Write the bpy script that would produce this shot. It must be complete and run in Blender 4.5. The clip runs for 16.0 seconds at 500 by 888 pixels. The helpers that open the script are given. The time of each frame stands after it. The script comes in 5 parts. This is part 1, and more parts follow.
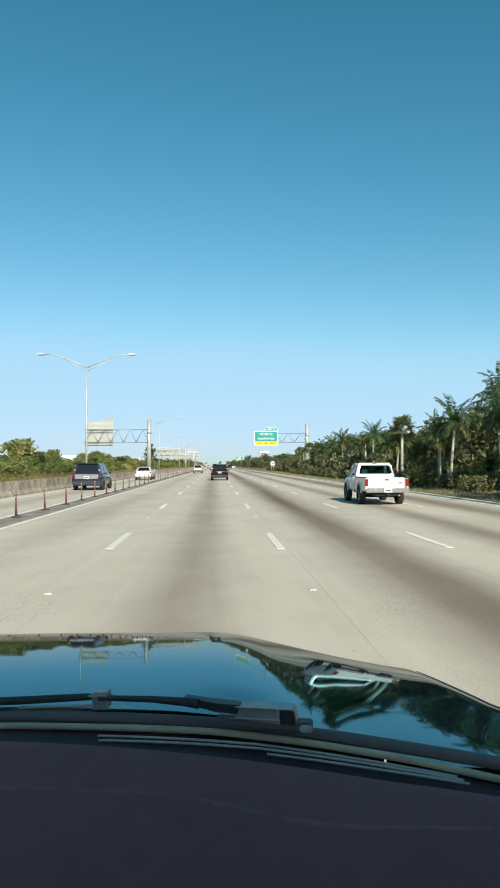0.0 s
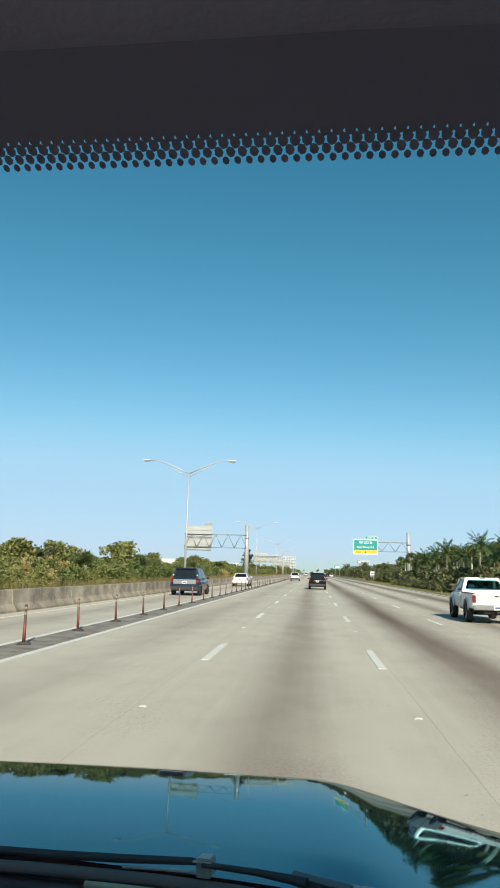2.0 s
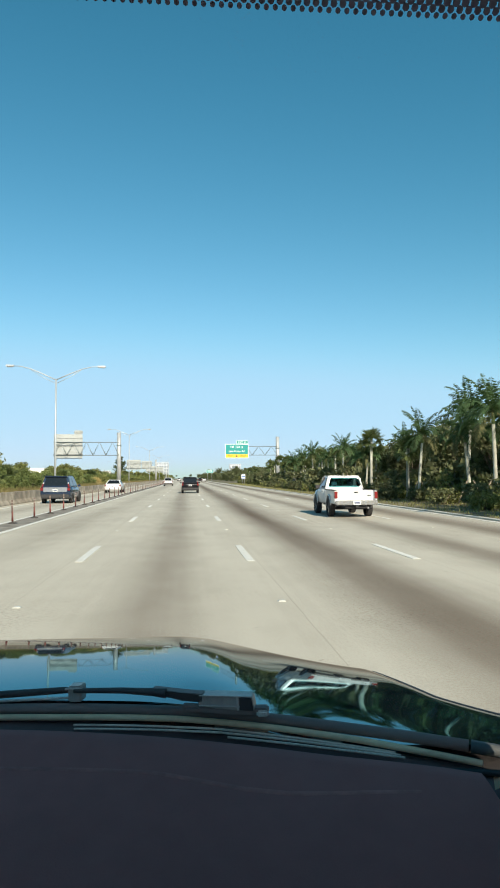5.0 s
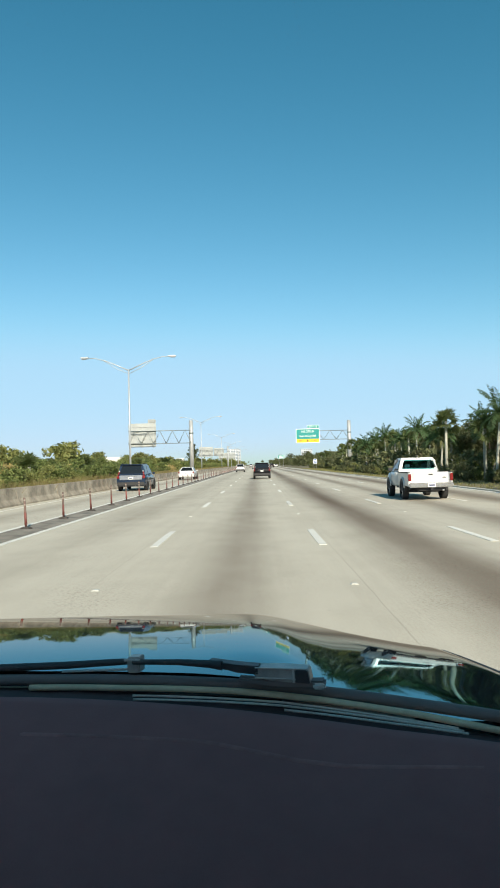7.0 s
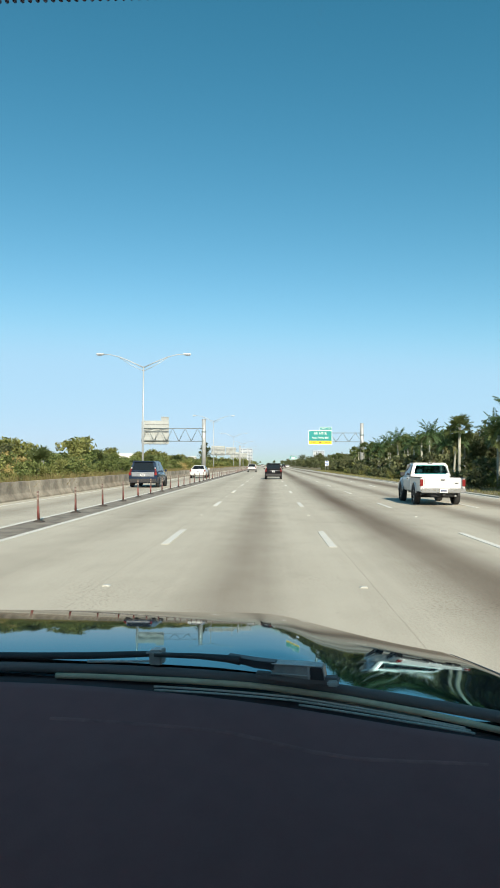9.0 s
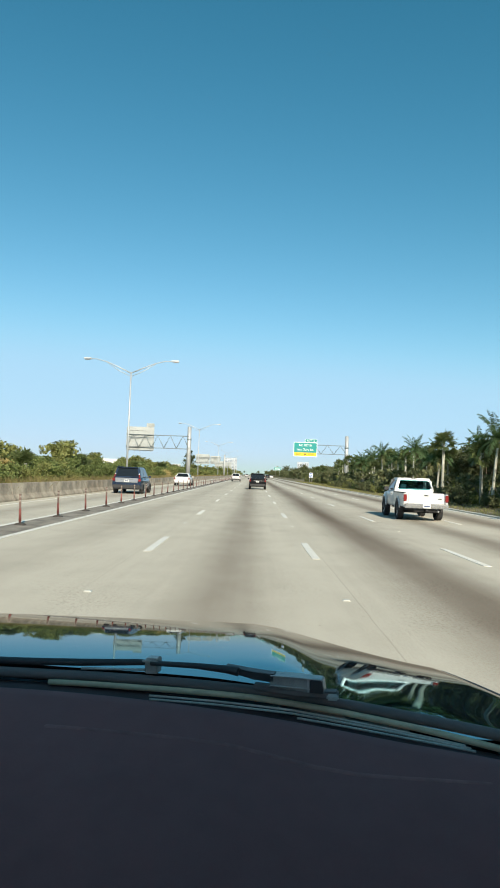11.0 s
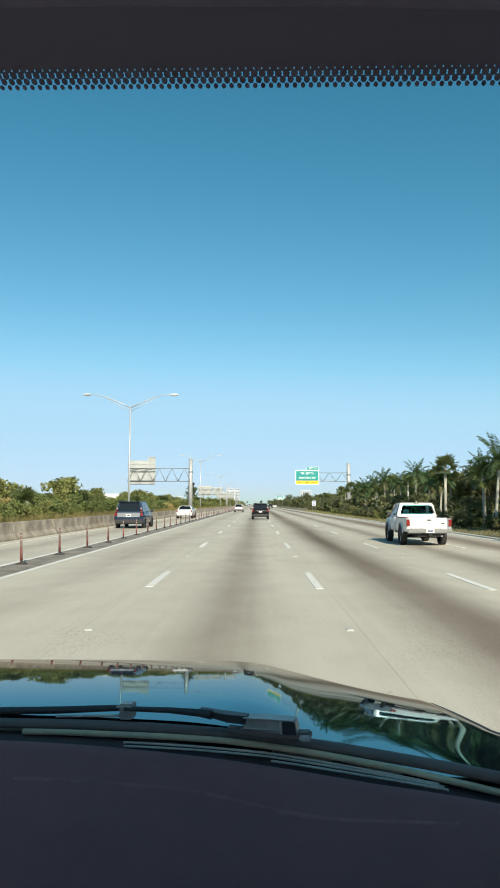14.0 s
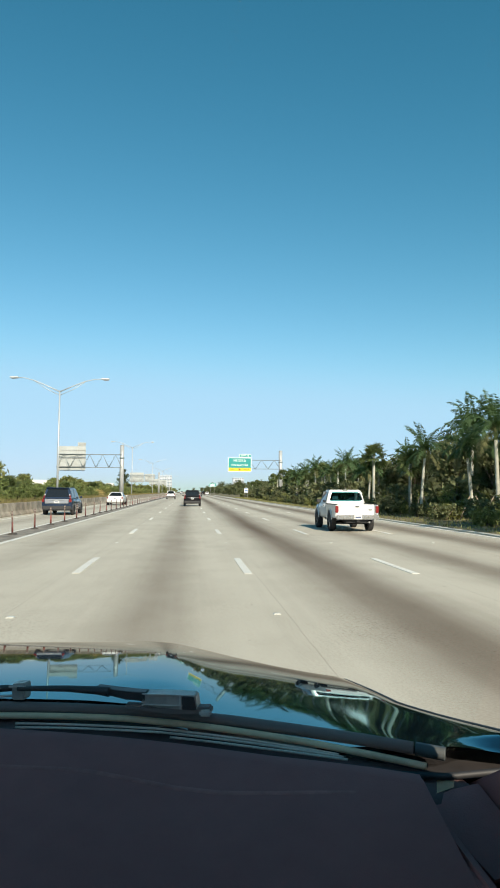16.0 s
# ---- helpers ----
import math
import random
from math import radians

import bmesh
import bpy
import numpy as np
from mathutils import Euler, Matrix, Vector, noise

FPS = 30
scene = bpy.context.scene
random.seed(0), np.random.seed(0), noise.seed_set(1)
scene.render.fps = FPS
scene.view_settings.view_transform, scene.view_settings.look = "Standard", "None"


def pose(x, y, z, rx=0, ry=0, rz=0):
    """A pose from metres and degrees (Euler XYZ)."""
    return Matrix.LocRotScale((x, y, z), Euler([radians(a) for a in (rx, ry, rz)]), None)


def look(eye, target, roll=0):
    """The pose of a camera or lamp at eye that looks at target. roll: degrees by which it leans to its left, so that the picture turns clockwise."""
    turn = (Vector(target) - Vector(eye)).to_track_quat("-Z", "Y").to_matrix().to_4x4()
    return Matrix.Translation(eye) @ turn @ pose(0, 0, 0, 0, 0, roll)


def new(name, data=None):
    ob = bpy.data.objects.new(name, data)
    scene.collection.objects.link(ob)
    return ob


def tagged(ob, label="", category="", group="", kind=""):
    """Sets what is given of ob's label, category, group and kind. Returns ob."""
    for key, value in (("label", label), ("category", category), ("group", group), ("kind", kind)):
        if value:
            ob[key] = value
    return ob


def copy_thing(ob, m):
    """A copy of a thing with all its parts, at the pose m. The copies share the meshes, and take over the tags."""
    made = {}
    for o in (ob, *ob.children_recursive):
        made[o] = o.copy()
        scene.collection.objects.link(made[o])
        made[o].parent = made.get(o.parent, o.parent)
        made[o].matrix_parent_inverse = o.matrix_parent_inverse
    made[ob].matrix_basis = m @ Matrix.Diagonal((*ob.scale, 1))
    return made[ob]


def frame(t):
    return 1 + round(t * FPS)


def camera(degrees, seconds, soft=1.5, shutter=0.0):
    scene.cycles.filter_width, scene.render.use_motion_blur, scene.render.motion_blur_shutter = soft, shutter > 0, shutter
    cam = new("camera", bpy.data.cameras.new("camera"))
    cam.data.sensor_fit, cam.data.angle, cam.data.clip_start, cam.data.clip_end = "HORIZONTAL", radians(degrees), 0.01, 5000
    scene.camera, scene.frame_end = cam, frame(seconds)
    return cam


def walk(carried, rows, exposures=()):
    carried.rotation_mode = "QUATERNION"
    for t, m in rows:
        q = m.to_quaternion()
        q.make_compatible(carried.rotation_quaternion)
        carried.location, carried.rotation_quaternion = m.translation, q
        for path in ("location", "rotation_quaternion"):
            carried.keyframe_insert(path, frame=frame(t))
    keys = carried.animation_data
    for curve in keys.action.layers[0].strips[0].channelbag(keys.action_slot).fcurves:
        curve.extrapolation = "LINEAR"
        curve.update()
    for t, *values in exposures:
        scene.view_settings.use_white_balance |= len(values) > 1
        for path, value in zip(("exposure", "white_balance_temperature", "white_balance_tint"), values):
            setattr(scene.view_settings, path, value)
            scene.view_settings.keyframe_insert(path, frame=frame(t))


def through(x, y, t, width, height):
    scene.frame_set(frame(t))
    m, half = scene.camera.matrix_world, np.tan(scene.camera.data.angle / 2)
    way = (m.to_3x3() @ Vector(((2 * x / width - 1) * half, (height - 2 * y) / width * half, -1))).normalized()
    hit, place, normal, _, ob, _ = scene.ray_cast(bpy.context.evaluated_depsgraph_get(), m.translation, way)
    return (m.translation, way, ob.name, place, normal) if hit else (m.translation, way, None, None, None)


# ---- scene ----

PATH = [
    (0.0, -0.031, 0.127, 1.612, -2.96, 1.82, -0.19),
    (0.5, -0.034, 0.143, 1.604, -1.28, 1.62, -0.70),
    (1.0, -0.029, 0.168, 1.599, -0.03, 3.26, -1.42),
    (1.5, -0.035, 0.140, 1.625, 1.92, 7.30, -1.07),
    (2.0, -0.052, 0.097, 1.683, 5.60, 10.79, 1.62),
    (2.5, -0.016, 0.110, 1.648, 5.49, 10.25, 0.19),
    (3.0, -0.034, 0.132, 1.659, 2.70, 9.88, 0.94),
    (3.2, -0.010, 0.175, 1.630, -1.78, 6.93, 0.40),
    (5.3, -0.033, -0.007, 1.611, -5.84, 2.89, -0.29),
    (5.5, -0.039, -0.012, 1.611, -6.08, 3.38, -0.35),
    (6.0, -0.027, -0.005, 1.611, -4.74, 3.48, -1.06),
    (6.5, -0.017, -0.002, 1.617, -1.80, 5.02, -0.58),
    (7.0, 0.009, 0.036, 1.586, 0.64, 1.74, -1.43),
    (7.5, 0.025, 0.036, 1.603, 2.43, 1.91, -1.51),
    (8.0, 0.034, -0.013, 1.587, 0.54, 1.58, -1.06),
    (8.5, 0.018, -0.014, 1.594, 1.11, 1.81, -0.18),
    (8.7, 0.007, -0.016, 1.595, 1.48, 1.75, -0.06),
    (10.8, -0.053, -0.006, 1.587, 0.74, 2.03, 2.14),
    (11.0, -0.043, -0.007, 1.592, 0.41, 2.60, 2.15),
    (11.5, 0.025, 0.011, 1.586, -2.27, 1.99, 1.21),
    (12.0, -0.003, 0.006, 1.575, 0.99, 1.86, 1.14),
    (12.5, 0.000, -0.002, 1.600, 1.59, 3.58, 0.47),
    (13.0, 0.027, -0.021, 1.610, 1.87, 5.03, -0.35),
    (13.5, 0.030, -0.018, 1.602, 0.78, 4.83, -0.38),
    (14.0, 0.017, -0.019, 1.610, 0.58, 5.17, 0.14),
    (14.5, 0.001, -0.025, 1.606, 0.91, 5.21, 0.66),
    (15.0, 0.033, -0.022, 1.612, -0.14, 5.53, -0.42),
    (15.5, 0.060, 0.026, 1.586, -3.40, 3.95, -0.00),
    (16.0, 0.064, 0.022, 1.581, -5.17, 4.10, 0.36),
]
LENS = 41.03


def aimed(x, y, z, yaw, pitch, roll):
    a, p = radians(yaw), radians(pitch)
    ahead = Vector((-math.sin(a) * math.cos(p), math.cos(a) * math.cos(p), math.sin(p)))
    return look((x, y, z), Vector((x, y, z)) + ahead, roll)


cam = camera(LENS, 16.0, soft=1.8)
walk(cam, [(row[0], aimed(*row[1:])) for row in PATH], [(0.0, 0.35), (1.5, 0.34), (2.2, 0.25), (3.2, 0.25), (5.3, 0.37), (8.7, 0.34), (16.0, 0.34)])

# ---------------------------------------------------------------- light
SUN_TO = Vector((0.20, -0.83, 0.48)).normalized()
world = bpy.data.worlds.new("sky")
scene.world = world
world.use_nodes = True
wn = world.node_tree
sky = wn.nodes.new("ShaderNodeTexSky")
sky.sky_type, sky.sun_disc = "NISHITA", False
sky.sun_elevation = math.asin(SUN_TO.z)
sky.sun_rotation = math.atan2(SUN_TO.x, SUN_TO.y)
sky.altitude, sky.air_density, sky.dust_density, sky.ozone_density = 0, 1.0, 0.3, 3.0
# a deep, slightly green blue: the red falls off faster with height than the rest
SKY = 0.13
split, join = wn.nodes.new("ShaderNodeSeparateColor"), wn.nodes.new("ShaderNodeCombineColor")
wn.links.new(sky.outputs[0], split.inputs[0])
def sky_math(kind, x, y, z=0.0):
    node = wn.nodes.new("ShaderNodeMath")
    node.operation = kind
    for k, v in enumerate((x, y, z)):
        if isinstance(v, float):
            node.inputs[k].default_value = v
        else:
            wn.links.new(v, node.inputs[k])
    return node.outputs[0]


bands = []
for i, (power, gain, top) in enumerate(((1.70, 1.17, 0.46), (1.06, 0.905, 0.738), (1.09, 0.80, 0.97))):
    lift = sky_math("MULTIPLY", sky_math("POWER", sky_math("MULTIPLY", split.outputs[i], 0.166), power), gain / 0.166)
    soft = sky_math("MULTIPLY_ADD", lift, 0.10, 0.90 * top / 0.166)
    bands.append(sky_math("SMOOTH_MIN", lift, soft, 0.2 / 0.166))
bands[0] = sky_math("MAXIMUM", bands[0], sky_math("MULTIPLY", bands[1], 0.16))
for i in range(3):
    wn.links.new(bands[i], join.inputs[i])
wn.links.new(join.outputs[0], wn.nodes["Background"].inputs[0])
wn.nodes["Background"].inputs[1].default_value = SKY
lamp = bpy.data.lights.new("sun", "SUN")
lamp.energy, lamp.angle, lamp.color = 5.4, radians(0.53), (1.0, 0.88, 0.70)
sun = new("sun", lamp)
sun.matrix_basis = look(SUN_TO * 200, (0, 0, 0))


# ---------------------------------------------------------------- materials
def mat(name, colour, rough=0.6, metal=0.0, spec=0.5, vary=0.0, scale=8.0, bump=0.0, bscale=60.0, coat=0.0, island=0.0, each=0.0):
    m = bpy.data.materials.new(name)
    m.use_nodes = True
    n, l = m.node_tree.nodes, m.node_tree.links
    b = n["Principled BSDF"]
    b.inputs["Base Color"].default_value = (*colour, 1)
    b.inputs["Roughness"].default_value = rough
    b.inputs["Metallic"].default_value = metal
    b.inputs["Specular IOR Level"].default_value = spec
    b.inputs["Coat Weight"].default_value = coat
    b.inputs["Coat Roughness"].default_value = 0.03
    co = n.new("ShaderNodeTexCoord")
    last = None
    if vary:
        t1, t2 = n.new("ShaderNodeTexNoise"), n.new("ShaderNodeTexNoise")
        t1.inputs["Scale"].default_value, t2.inputs["Scale"].default_value = scale, scale * 9
        t1.inputs["Detail"].default_value = 5
        add = n.new("ShaderNodeMath")
        add.operation = "MULTIPLY_ADD"
        add.inputs[1].default_value = 0.35
        l.new(co.outputs["Object"], t1.inputs["Vector"])
        l.new(co.outputs["Object"], t2.inputs["Vector"])
        l.new(t2.outputs[0], add.inputs[0])
        l.new(t1.outputs[0], add.inputs[2])
        r = n.new("ShaderNodeMapRange")
        r.inputs["From Min"].default_value, r.inputs["From Max"].default_value = 0.4, 0.95
        r.inputs["To Min"].default_value, r.inputs["To Max"].default_value = 1 - vary, 1 + vary
        l.new(add.outputs[0], r.inputs["Value"])
        last = r.outputs[0]
    for amount, node, out in ((island, "ShaderNodeNewGeometry", "Random Per Island"), (each, "ShaderNodeObjectInfo", "Random")):
        if amount:
            g = n.new(node)
            r = n.new("ShaderNodeMapRange")
            r.inputs["To Min"].default_value, r.inputs["To Max"].default_value = 1 - amount, 1 + amount
            l.new(g.outputs[out], r.inputs["Value"])
            if last is None:
                last = r.outputs[0]
            else:
                x = n.new("ShaderNodeMath")
                x.operation = "MULTIPLY"
                l.new(last, x.inputs[0])
                l.new(r.outputs[0], x.inputs[1])
                last = x.outputs[0]
    if last is not None:
        v = n.new("ShaderNodeVectorMath")
        v.operation = "SCALE"
        v.inputs[0].default_value = colour
        l.new(last, v.inputs["Scale"])
        l.new(v.outputs[0], b.inputs["Base Color"])
    if bump:
        t = n.new("ShaderNodeTexNoise")
        t.inputs["Scale"].default_value, t.inputs["Detail"].default_value = bscale, 6
        k = n.new("ShaderNodeBump")
        k.inputs["Strength"].default_value, k.inputs["Distance"].default_value = bump, 0.02
        l.new(co.outputs["Object"], t.inputs["Vector"])
        l.new(t.outputs[0], k.inputs["Height"])
        l.new(k.outputs[0], b.inputs["Normal"])
    return m


def leafy(name, colour, vary=0.45, through=0.25):
    """Foliage: varied leaf by leaf, with some light passing through."""
    m = mat(name, colour, rough=0.6, spec=0.2, vary=0.25, scale=0.6, island=vary, each=0.2)
    n, l = m.node_tree.nodes, m.node_tree.links
    b = n["Principled BSDF"]
    tr, mx = n.new("ShaderNodeBsdfTranslucent"), n.new("ShaderNodeMixShader")
    tr.inputs[0].default_value = (colour[0] * 1.6, colour[1] * 1.7, colour[2] * 0.8, 1)
    mx.inputs[0].default_value = through
    l.new(b.outputs[0], mx.inputs[1])
    l.new(tr.outputs[0], mx.inputs[2])
    l.new(mx.outputs[0], n["Material Output"].inputs[0])
    return m


def lane_concrete():
    """Worn pale concrete: oil-dark strips along the middle of each lane, patches, cracks and grit."""
    m = mat("lane_concrete", (0.43, 0.405, 0.35), rough=0.88, spec=0.2, bump=0.16, bscale=45)
    n, l = m.node_tree.nodes, m.node_tree.links
    b = n["Principled BSDF"]
    co, sep = n.new("ShaderNodeTexCoord"), n.new("ShaderNodeSeparateXYZ")
    l.new(co.outputs["Object"], sep.inputs[0])

    def op(kind, a, c=None, d=None):
        x = n.new("ShaderNodeMath")
        x.operation = kind
        for i, v in enumerate((a, c, d)):
            if v is None:
                continue
            if isinstance(v, (int, float)):
                x.inputs[i].default_value = v
            else:
                l.new(v, x.inputs[i])
        return x.outputs[0]

    def noise_of(sx, sy, detail=4):
        mp, t = n.new("ShaderNodeMapping"), n.new("ShaderNodeTexNoise")
        mp.inputs["Scale"].default_value = (sx, sy, 1)
        t.inputs["Scale"].default_value, t.inputs["Detail"].default_value = 1, detail
        l.new(co.outputs["Object"], mp.inputs[0])
        l.new(mp.outputs[0], t.inputs["Vector"])
        return t.outputs[0]

    wob = op("MULTIPLY_ADD", noise_of(0.3, 0.03), 0.5, -0.25)
    xs = op("ADD", sep.outputs[0], wob)
    shade = None
    for centre, width, depth in ((-3.95, 0.75, 0.22), (-0.40, 0.60, 0.44), (2.95, 0.82, 0.72), (6.2, 0.62, 0.50), (9.3, 0.85, 0.72), (-8.6, 0.7, 0.28)):
        q = op("DIVIDE", op("SUBTRACT", xs, centre), width)
        gauss = op("POWER", 2.718, op("MULTIPLY", op("MULTIPLY", q, q), -1.0))
        term = op("SUBTRACT", 1.0, op("MULTIPLY", gauss, op("MULTIPLY", op("MULTIPLY_ADD", noise_of(0.8, 0.05), 0.9, 0.55), depth)))
        shade = term if shade is None else op("MULTIPLY", shade, term)
    patches = op("MULTIPLY_ADD", noise_of(0.25, 0.06, 5), 0.44, 0.78)
    blots = op("MULTIPLY_ADD", op("MULTIPLY", noise_of(1.3, 0.9, 6), noise_of(0.35, 0.2, 3)), 0.7, 0.82)
    grit = op("MULTIPLY_ADD", noise_of(38, 38, 3), 0.5, 0.75)
    spots = op("SUBTRACT", 1.0, op("MULTIPLY", op("GREATER_THAN", noise_of(9, 9, 2), 0.735), 0.30))
    chips = op("MULTIPLY", op("GREATER_THAN", noise_of(24, 30, 2), 0.58), op("MULTIPLY_ADD", noise_of(0.55, 0.3, 5), 5.0, -2.3))
    pale = op("MULTIPLY", op("GREATER_THAN", noise_of(29, 22, 2), 0.62), op("MULTIPLY_ADD", noise_of(0.5, 0.26, 4), 3.0, -1.3))
    grit = op("MULTIPLY", grit, op("MULTIPLY_ADD", op("MAXIMUM", pale, 0.0), 0.35, 1.0))
    grit = op("MULTIPLY", op("MULTIPLY", grit, spots), op("SUBTRACT", 1.0, op("MULTIPLY", op("MAXIMUM", chips, 0.0), 0.38)))
    streak = op("MULTIPLY_ADD", noise_of(5, 0.07, 4), 0.24, 0.88)
    shade = op("MULTIPLY", op("MULTIPLY", op("MULTIPLY", shade, patches), blots), op("MULTIPLY", grit, streak))
    for joint in (-2.25, 1.36, 4.62, 7.93, -5.3):
        q = op("ABSOLUTE", op("SUBTRACT", op("MULTIPLY_ADD", noise_of(0.5, 1.1, 3), 0.06, sep.outputs[0]), joint + 0.03))
        gap = op("LESS_THAN", q, op("MULTIPLY_ADD", noise_of(1.0, 0.35, 2), 0.026, -0.005))
        shade = op("MULTIPLY", shade, op("SUBTRACT", 1.0, op("MULTIPLY", gap, 0.17)))
    shade = op("MAXIMUM", shade, 0.14)
    ramp = n.new("ShaderNodeMix")
    ramp.data_type = "RGBA"
    ramp.inputs["A"].default_value = (0.13, 0.094, 0.066, 1)
    ramp.inputs["B"].default_value = (0.545, 0.503, 0.42, 1)
    l.new(op("MULTIPLY_ADD", shade, 1.12, -0.14), ramp.inputs["Factor"])
    l.new(ramp.outputs["Result"], b.inputs["Base Color"])
    return m


M_ROAD = lane_concrete()
M_BUFFER = mat("buffer_asphalt", (0.235, 0.208, 0.172), rough=0.9, vary=0.55, scale=2.2, bump=0.4, bscale=50)
M_PAINT = mat("road_paint", (0.74, 0.71, 0.64), rough=0.6, vary=0.16, scale=3, bump=0.2, bscale=70, each=0.05)
M_STUD = mat("stud_white", (0.5, 0.49, 0.44), rough=0.35, vary=0.2, scale=30)
M_GROUND = mat("ground", (0.16, 0.15, 0.09), rough=0.95, vary=0.4, scale=0.12, bump=0.5, bscale=3)
M_GRASS = mat("verge_grass", (0.17, 0.145, 0.075), rough=0.95, vary=0.45, scale=0.7, bump=0.8, bscale=9)
M_BLADE = leafy("grass_blades", (0.20, 0.19, 0.075), 0.5, 0.2)
M_BARRIER = mat("barrier_concrete", (0.33, 0.285, 0.225), rough=0.9, vary=0.62, scale=1.1, bump=0.3, bscale=22, each=0.12)
M_PALM_TRUNK = mat("palm_trunk", (0.40, 0.40, 0.335), rough=0.85, vary=0.3, scale=2.5, bump=0.5, bscale=14, each=0.15)
M_BARK = mat("bark", (0.19, 0.15, 0.11), rough=0.9, vary=0.35, scale=4, bump=0.7, bscale=18)
M_TIMBER = mat("stake_timber", (0.36, 0.28, 0.2), rough=0.85, vary=0.3, scale=6)
M_FROND = leafy("palm_frond", (0.066, 0.112, 0.048), 0.4)
M_FROND_DRY = leafy("dry_frond", (0.13, 0.13, 0.06), 0.35)
M_SHAFT = mat("crownshaft", (0.16, 0.22, 0.08), rough=0.5, vary=0.2)
M_LEAF_DARK = leafy("tree_leaf", (0.118, 0.130, 0.066), 0.5, 0.24)
M_LEAF_MID = leafy("shrub_leaf", (0.185, 0.195, 0.07), 0.55)
M_WEED = leafy("weed_blade", (0.23, 0.185, 0.085), 0.5)
M_LEAF_GREEN = leafy("hedge_leaf", (0.14, 0.17, 0.06), 0.55)
M_LEAF_DRY = leafy("dry_shrub_leaf", (0.36, 0.285, 0.125), 0.45)
M_NEEDLE = leafy("pine_needle", (0.075, 0.095, 0.05), 0.4)
M_STEEL = mat("galvanised_steel", (0.47, 0.48, 0.48), rough=0.5, metal=0.35, vary=0.15, scale=1.5)
M_POLE = mat("lamp_pole_aluminium", (0.46, 0.49, 0.51), rough=0.45, metal=0.3, vary=0.1, scale=1)
M_TRUSS = mat("truss_steel", (0.25, 0.29, 0.30), rough=0.55, metal=0.4, vary=0.15)
M_GREEN = mat("sign_green", (0.002, 0.25, 0.245), rough=0.4, vary=0.06, scale=1)
M_BLUE = mat("sign_blue", (0.02, 0.12, 0.45), rough=0.4)
M_YELLOW = mat("sign_yellow", (0.85, 0.50, 0.02), rough=0.4, vary=0.05, scale=1)
M_WHITE_SIGN = mat("sign_white", (0.86, 0.87, 0.85), rough=0.4)
M_BLACK_SIGN = mat("sign_black", (0.03, 0.018, 0.015), rough=0.5)
M_SIGN_BACK = mat("sign_back_aluminium", (0.40, 0.42, 0.41), rough=0.55, metal=0.15, vary=0.15, scale=1)
M_RED_SLEEVE = mat("faded_red_plastic", (0.17, 0.045, 0.036), rough=0.6, vary=0.35, scale=6, each=0.4)
M_POST = mat("delineator_tube", (0.11, 0.072, 0.06), rough=0.8, vary=0.45, scale=7, each=0.35)
M_POST_BASE = mat("rubber_base", (0.05, 0.045, 0.04), rough=0.85, vary=0.3)
M_REFLECT = mat("reflective_sheet", (0.30, 0.25, 0.21), rough=0.35, vary=0.2)


def dark_lacquer(name, base, gloss_tint, clear):
    """Near-black body colour under a clear lacquer: the gloss is tinted blue-green to deepen the mirrored sky, and
    turns neutral at a grazing angle.
    """
    m = mat(name, base, rough=0.3, spec=0.0)
    n, l = m.node_tree.nodes, m.node_tree.links
    b = n["Principled BSDF"]
    g, f, x, r, c = (n.new(k) for k in ("ShaderNodeBsdfGlossy", "ShaderNodeFresnel", "ShaderNodeMixShader", "ShaderNodeMapRange", "ShaderNodeMix"))
    c.data_type = "RGBA"
    c.inputs["A"].default_value, c.inputs["B"].default_value = (*gloss_tint, 1), (*clear, 1)
    r.inputs["From Min"].default_value, r.inputs["From Max"].default_value = 0.36, 0.60
    g.inputs["Roughness"].default_value = 0.03
    f.inputs[0].default_value = 1.54
    l.new(f.outputs[0], r.inputs["Value"])
    l.new(r.outputs[0], c.inputs["Factor"])
    l.new(c.outputs["Result"], g.inputs[0])
    l.new(f.outputs[0], x.inputs[0])
    l.new(b.outputs[0], x.inputs[1])
    l.new(g.outputs[0], x.inputs[2])
    l.new(x.outputs[0], n["Material Output"].inputs[0])
    return m


M_BLACK_PAINT = dark_lacquer("black_car_paint", (0.004, 0.008, 0.013), (0.28, 0.73, 0.89), (1.0, 0.97, 0.93))
M_SEAL = mat("cowl_rubber", (0.26, 0.165, 0.145), rough=0.7, spec=0.25, vary=0.1, scale=9, bump=0.15)
M_COWL = mat("cowl_plastic", (0.15, 0.085, 0.08), rough=0.75, spec=0.2, vary=0.2, scale=14, bump=0.1)
M_CORNER = mat("cowl_corner_plastic", (0.045, 0.04, 0.04), rough=0.7, spec=0.3, vary=0.2, scale=20)
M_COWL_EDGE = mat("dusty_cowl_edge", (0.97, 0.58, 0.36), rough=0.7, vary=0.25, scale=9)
M_SLAT = mat("cowl_slat_plastic", (0.97, 0.62, 0.50), rough=0.5, vary=0.3, scale=20)
M_WIPER = mat("wiper_black", (0.065, 0.048, 0.046), rough=0.45, spec=0.4, vary=0.15, scale=30)
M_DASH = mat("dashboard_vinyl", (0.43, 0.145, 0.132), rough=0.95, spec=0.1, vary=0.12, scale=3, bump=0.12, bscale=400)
M_FRIT = mat("black_frit", (0.24, 0.27, 0.46), rough=0.6)
M_LINER = mat("headliner_dark", (0.44, 0.49, 0.74), rough=0.95, vary=0.1, scale=5, bump=0.1, bscale=300)
# pale colour of an unseen floor, chosen to bounce light into the cabin
M_BOUNCE_FLOOR = mat("beige_bounce_floor", (0.50, 0.42, 0.33), rough=0.95, vary=0.15, scale=6, bump=0.3, bscale=90)
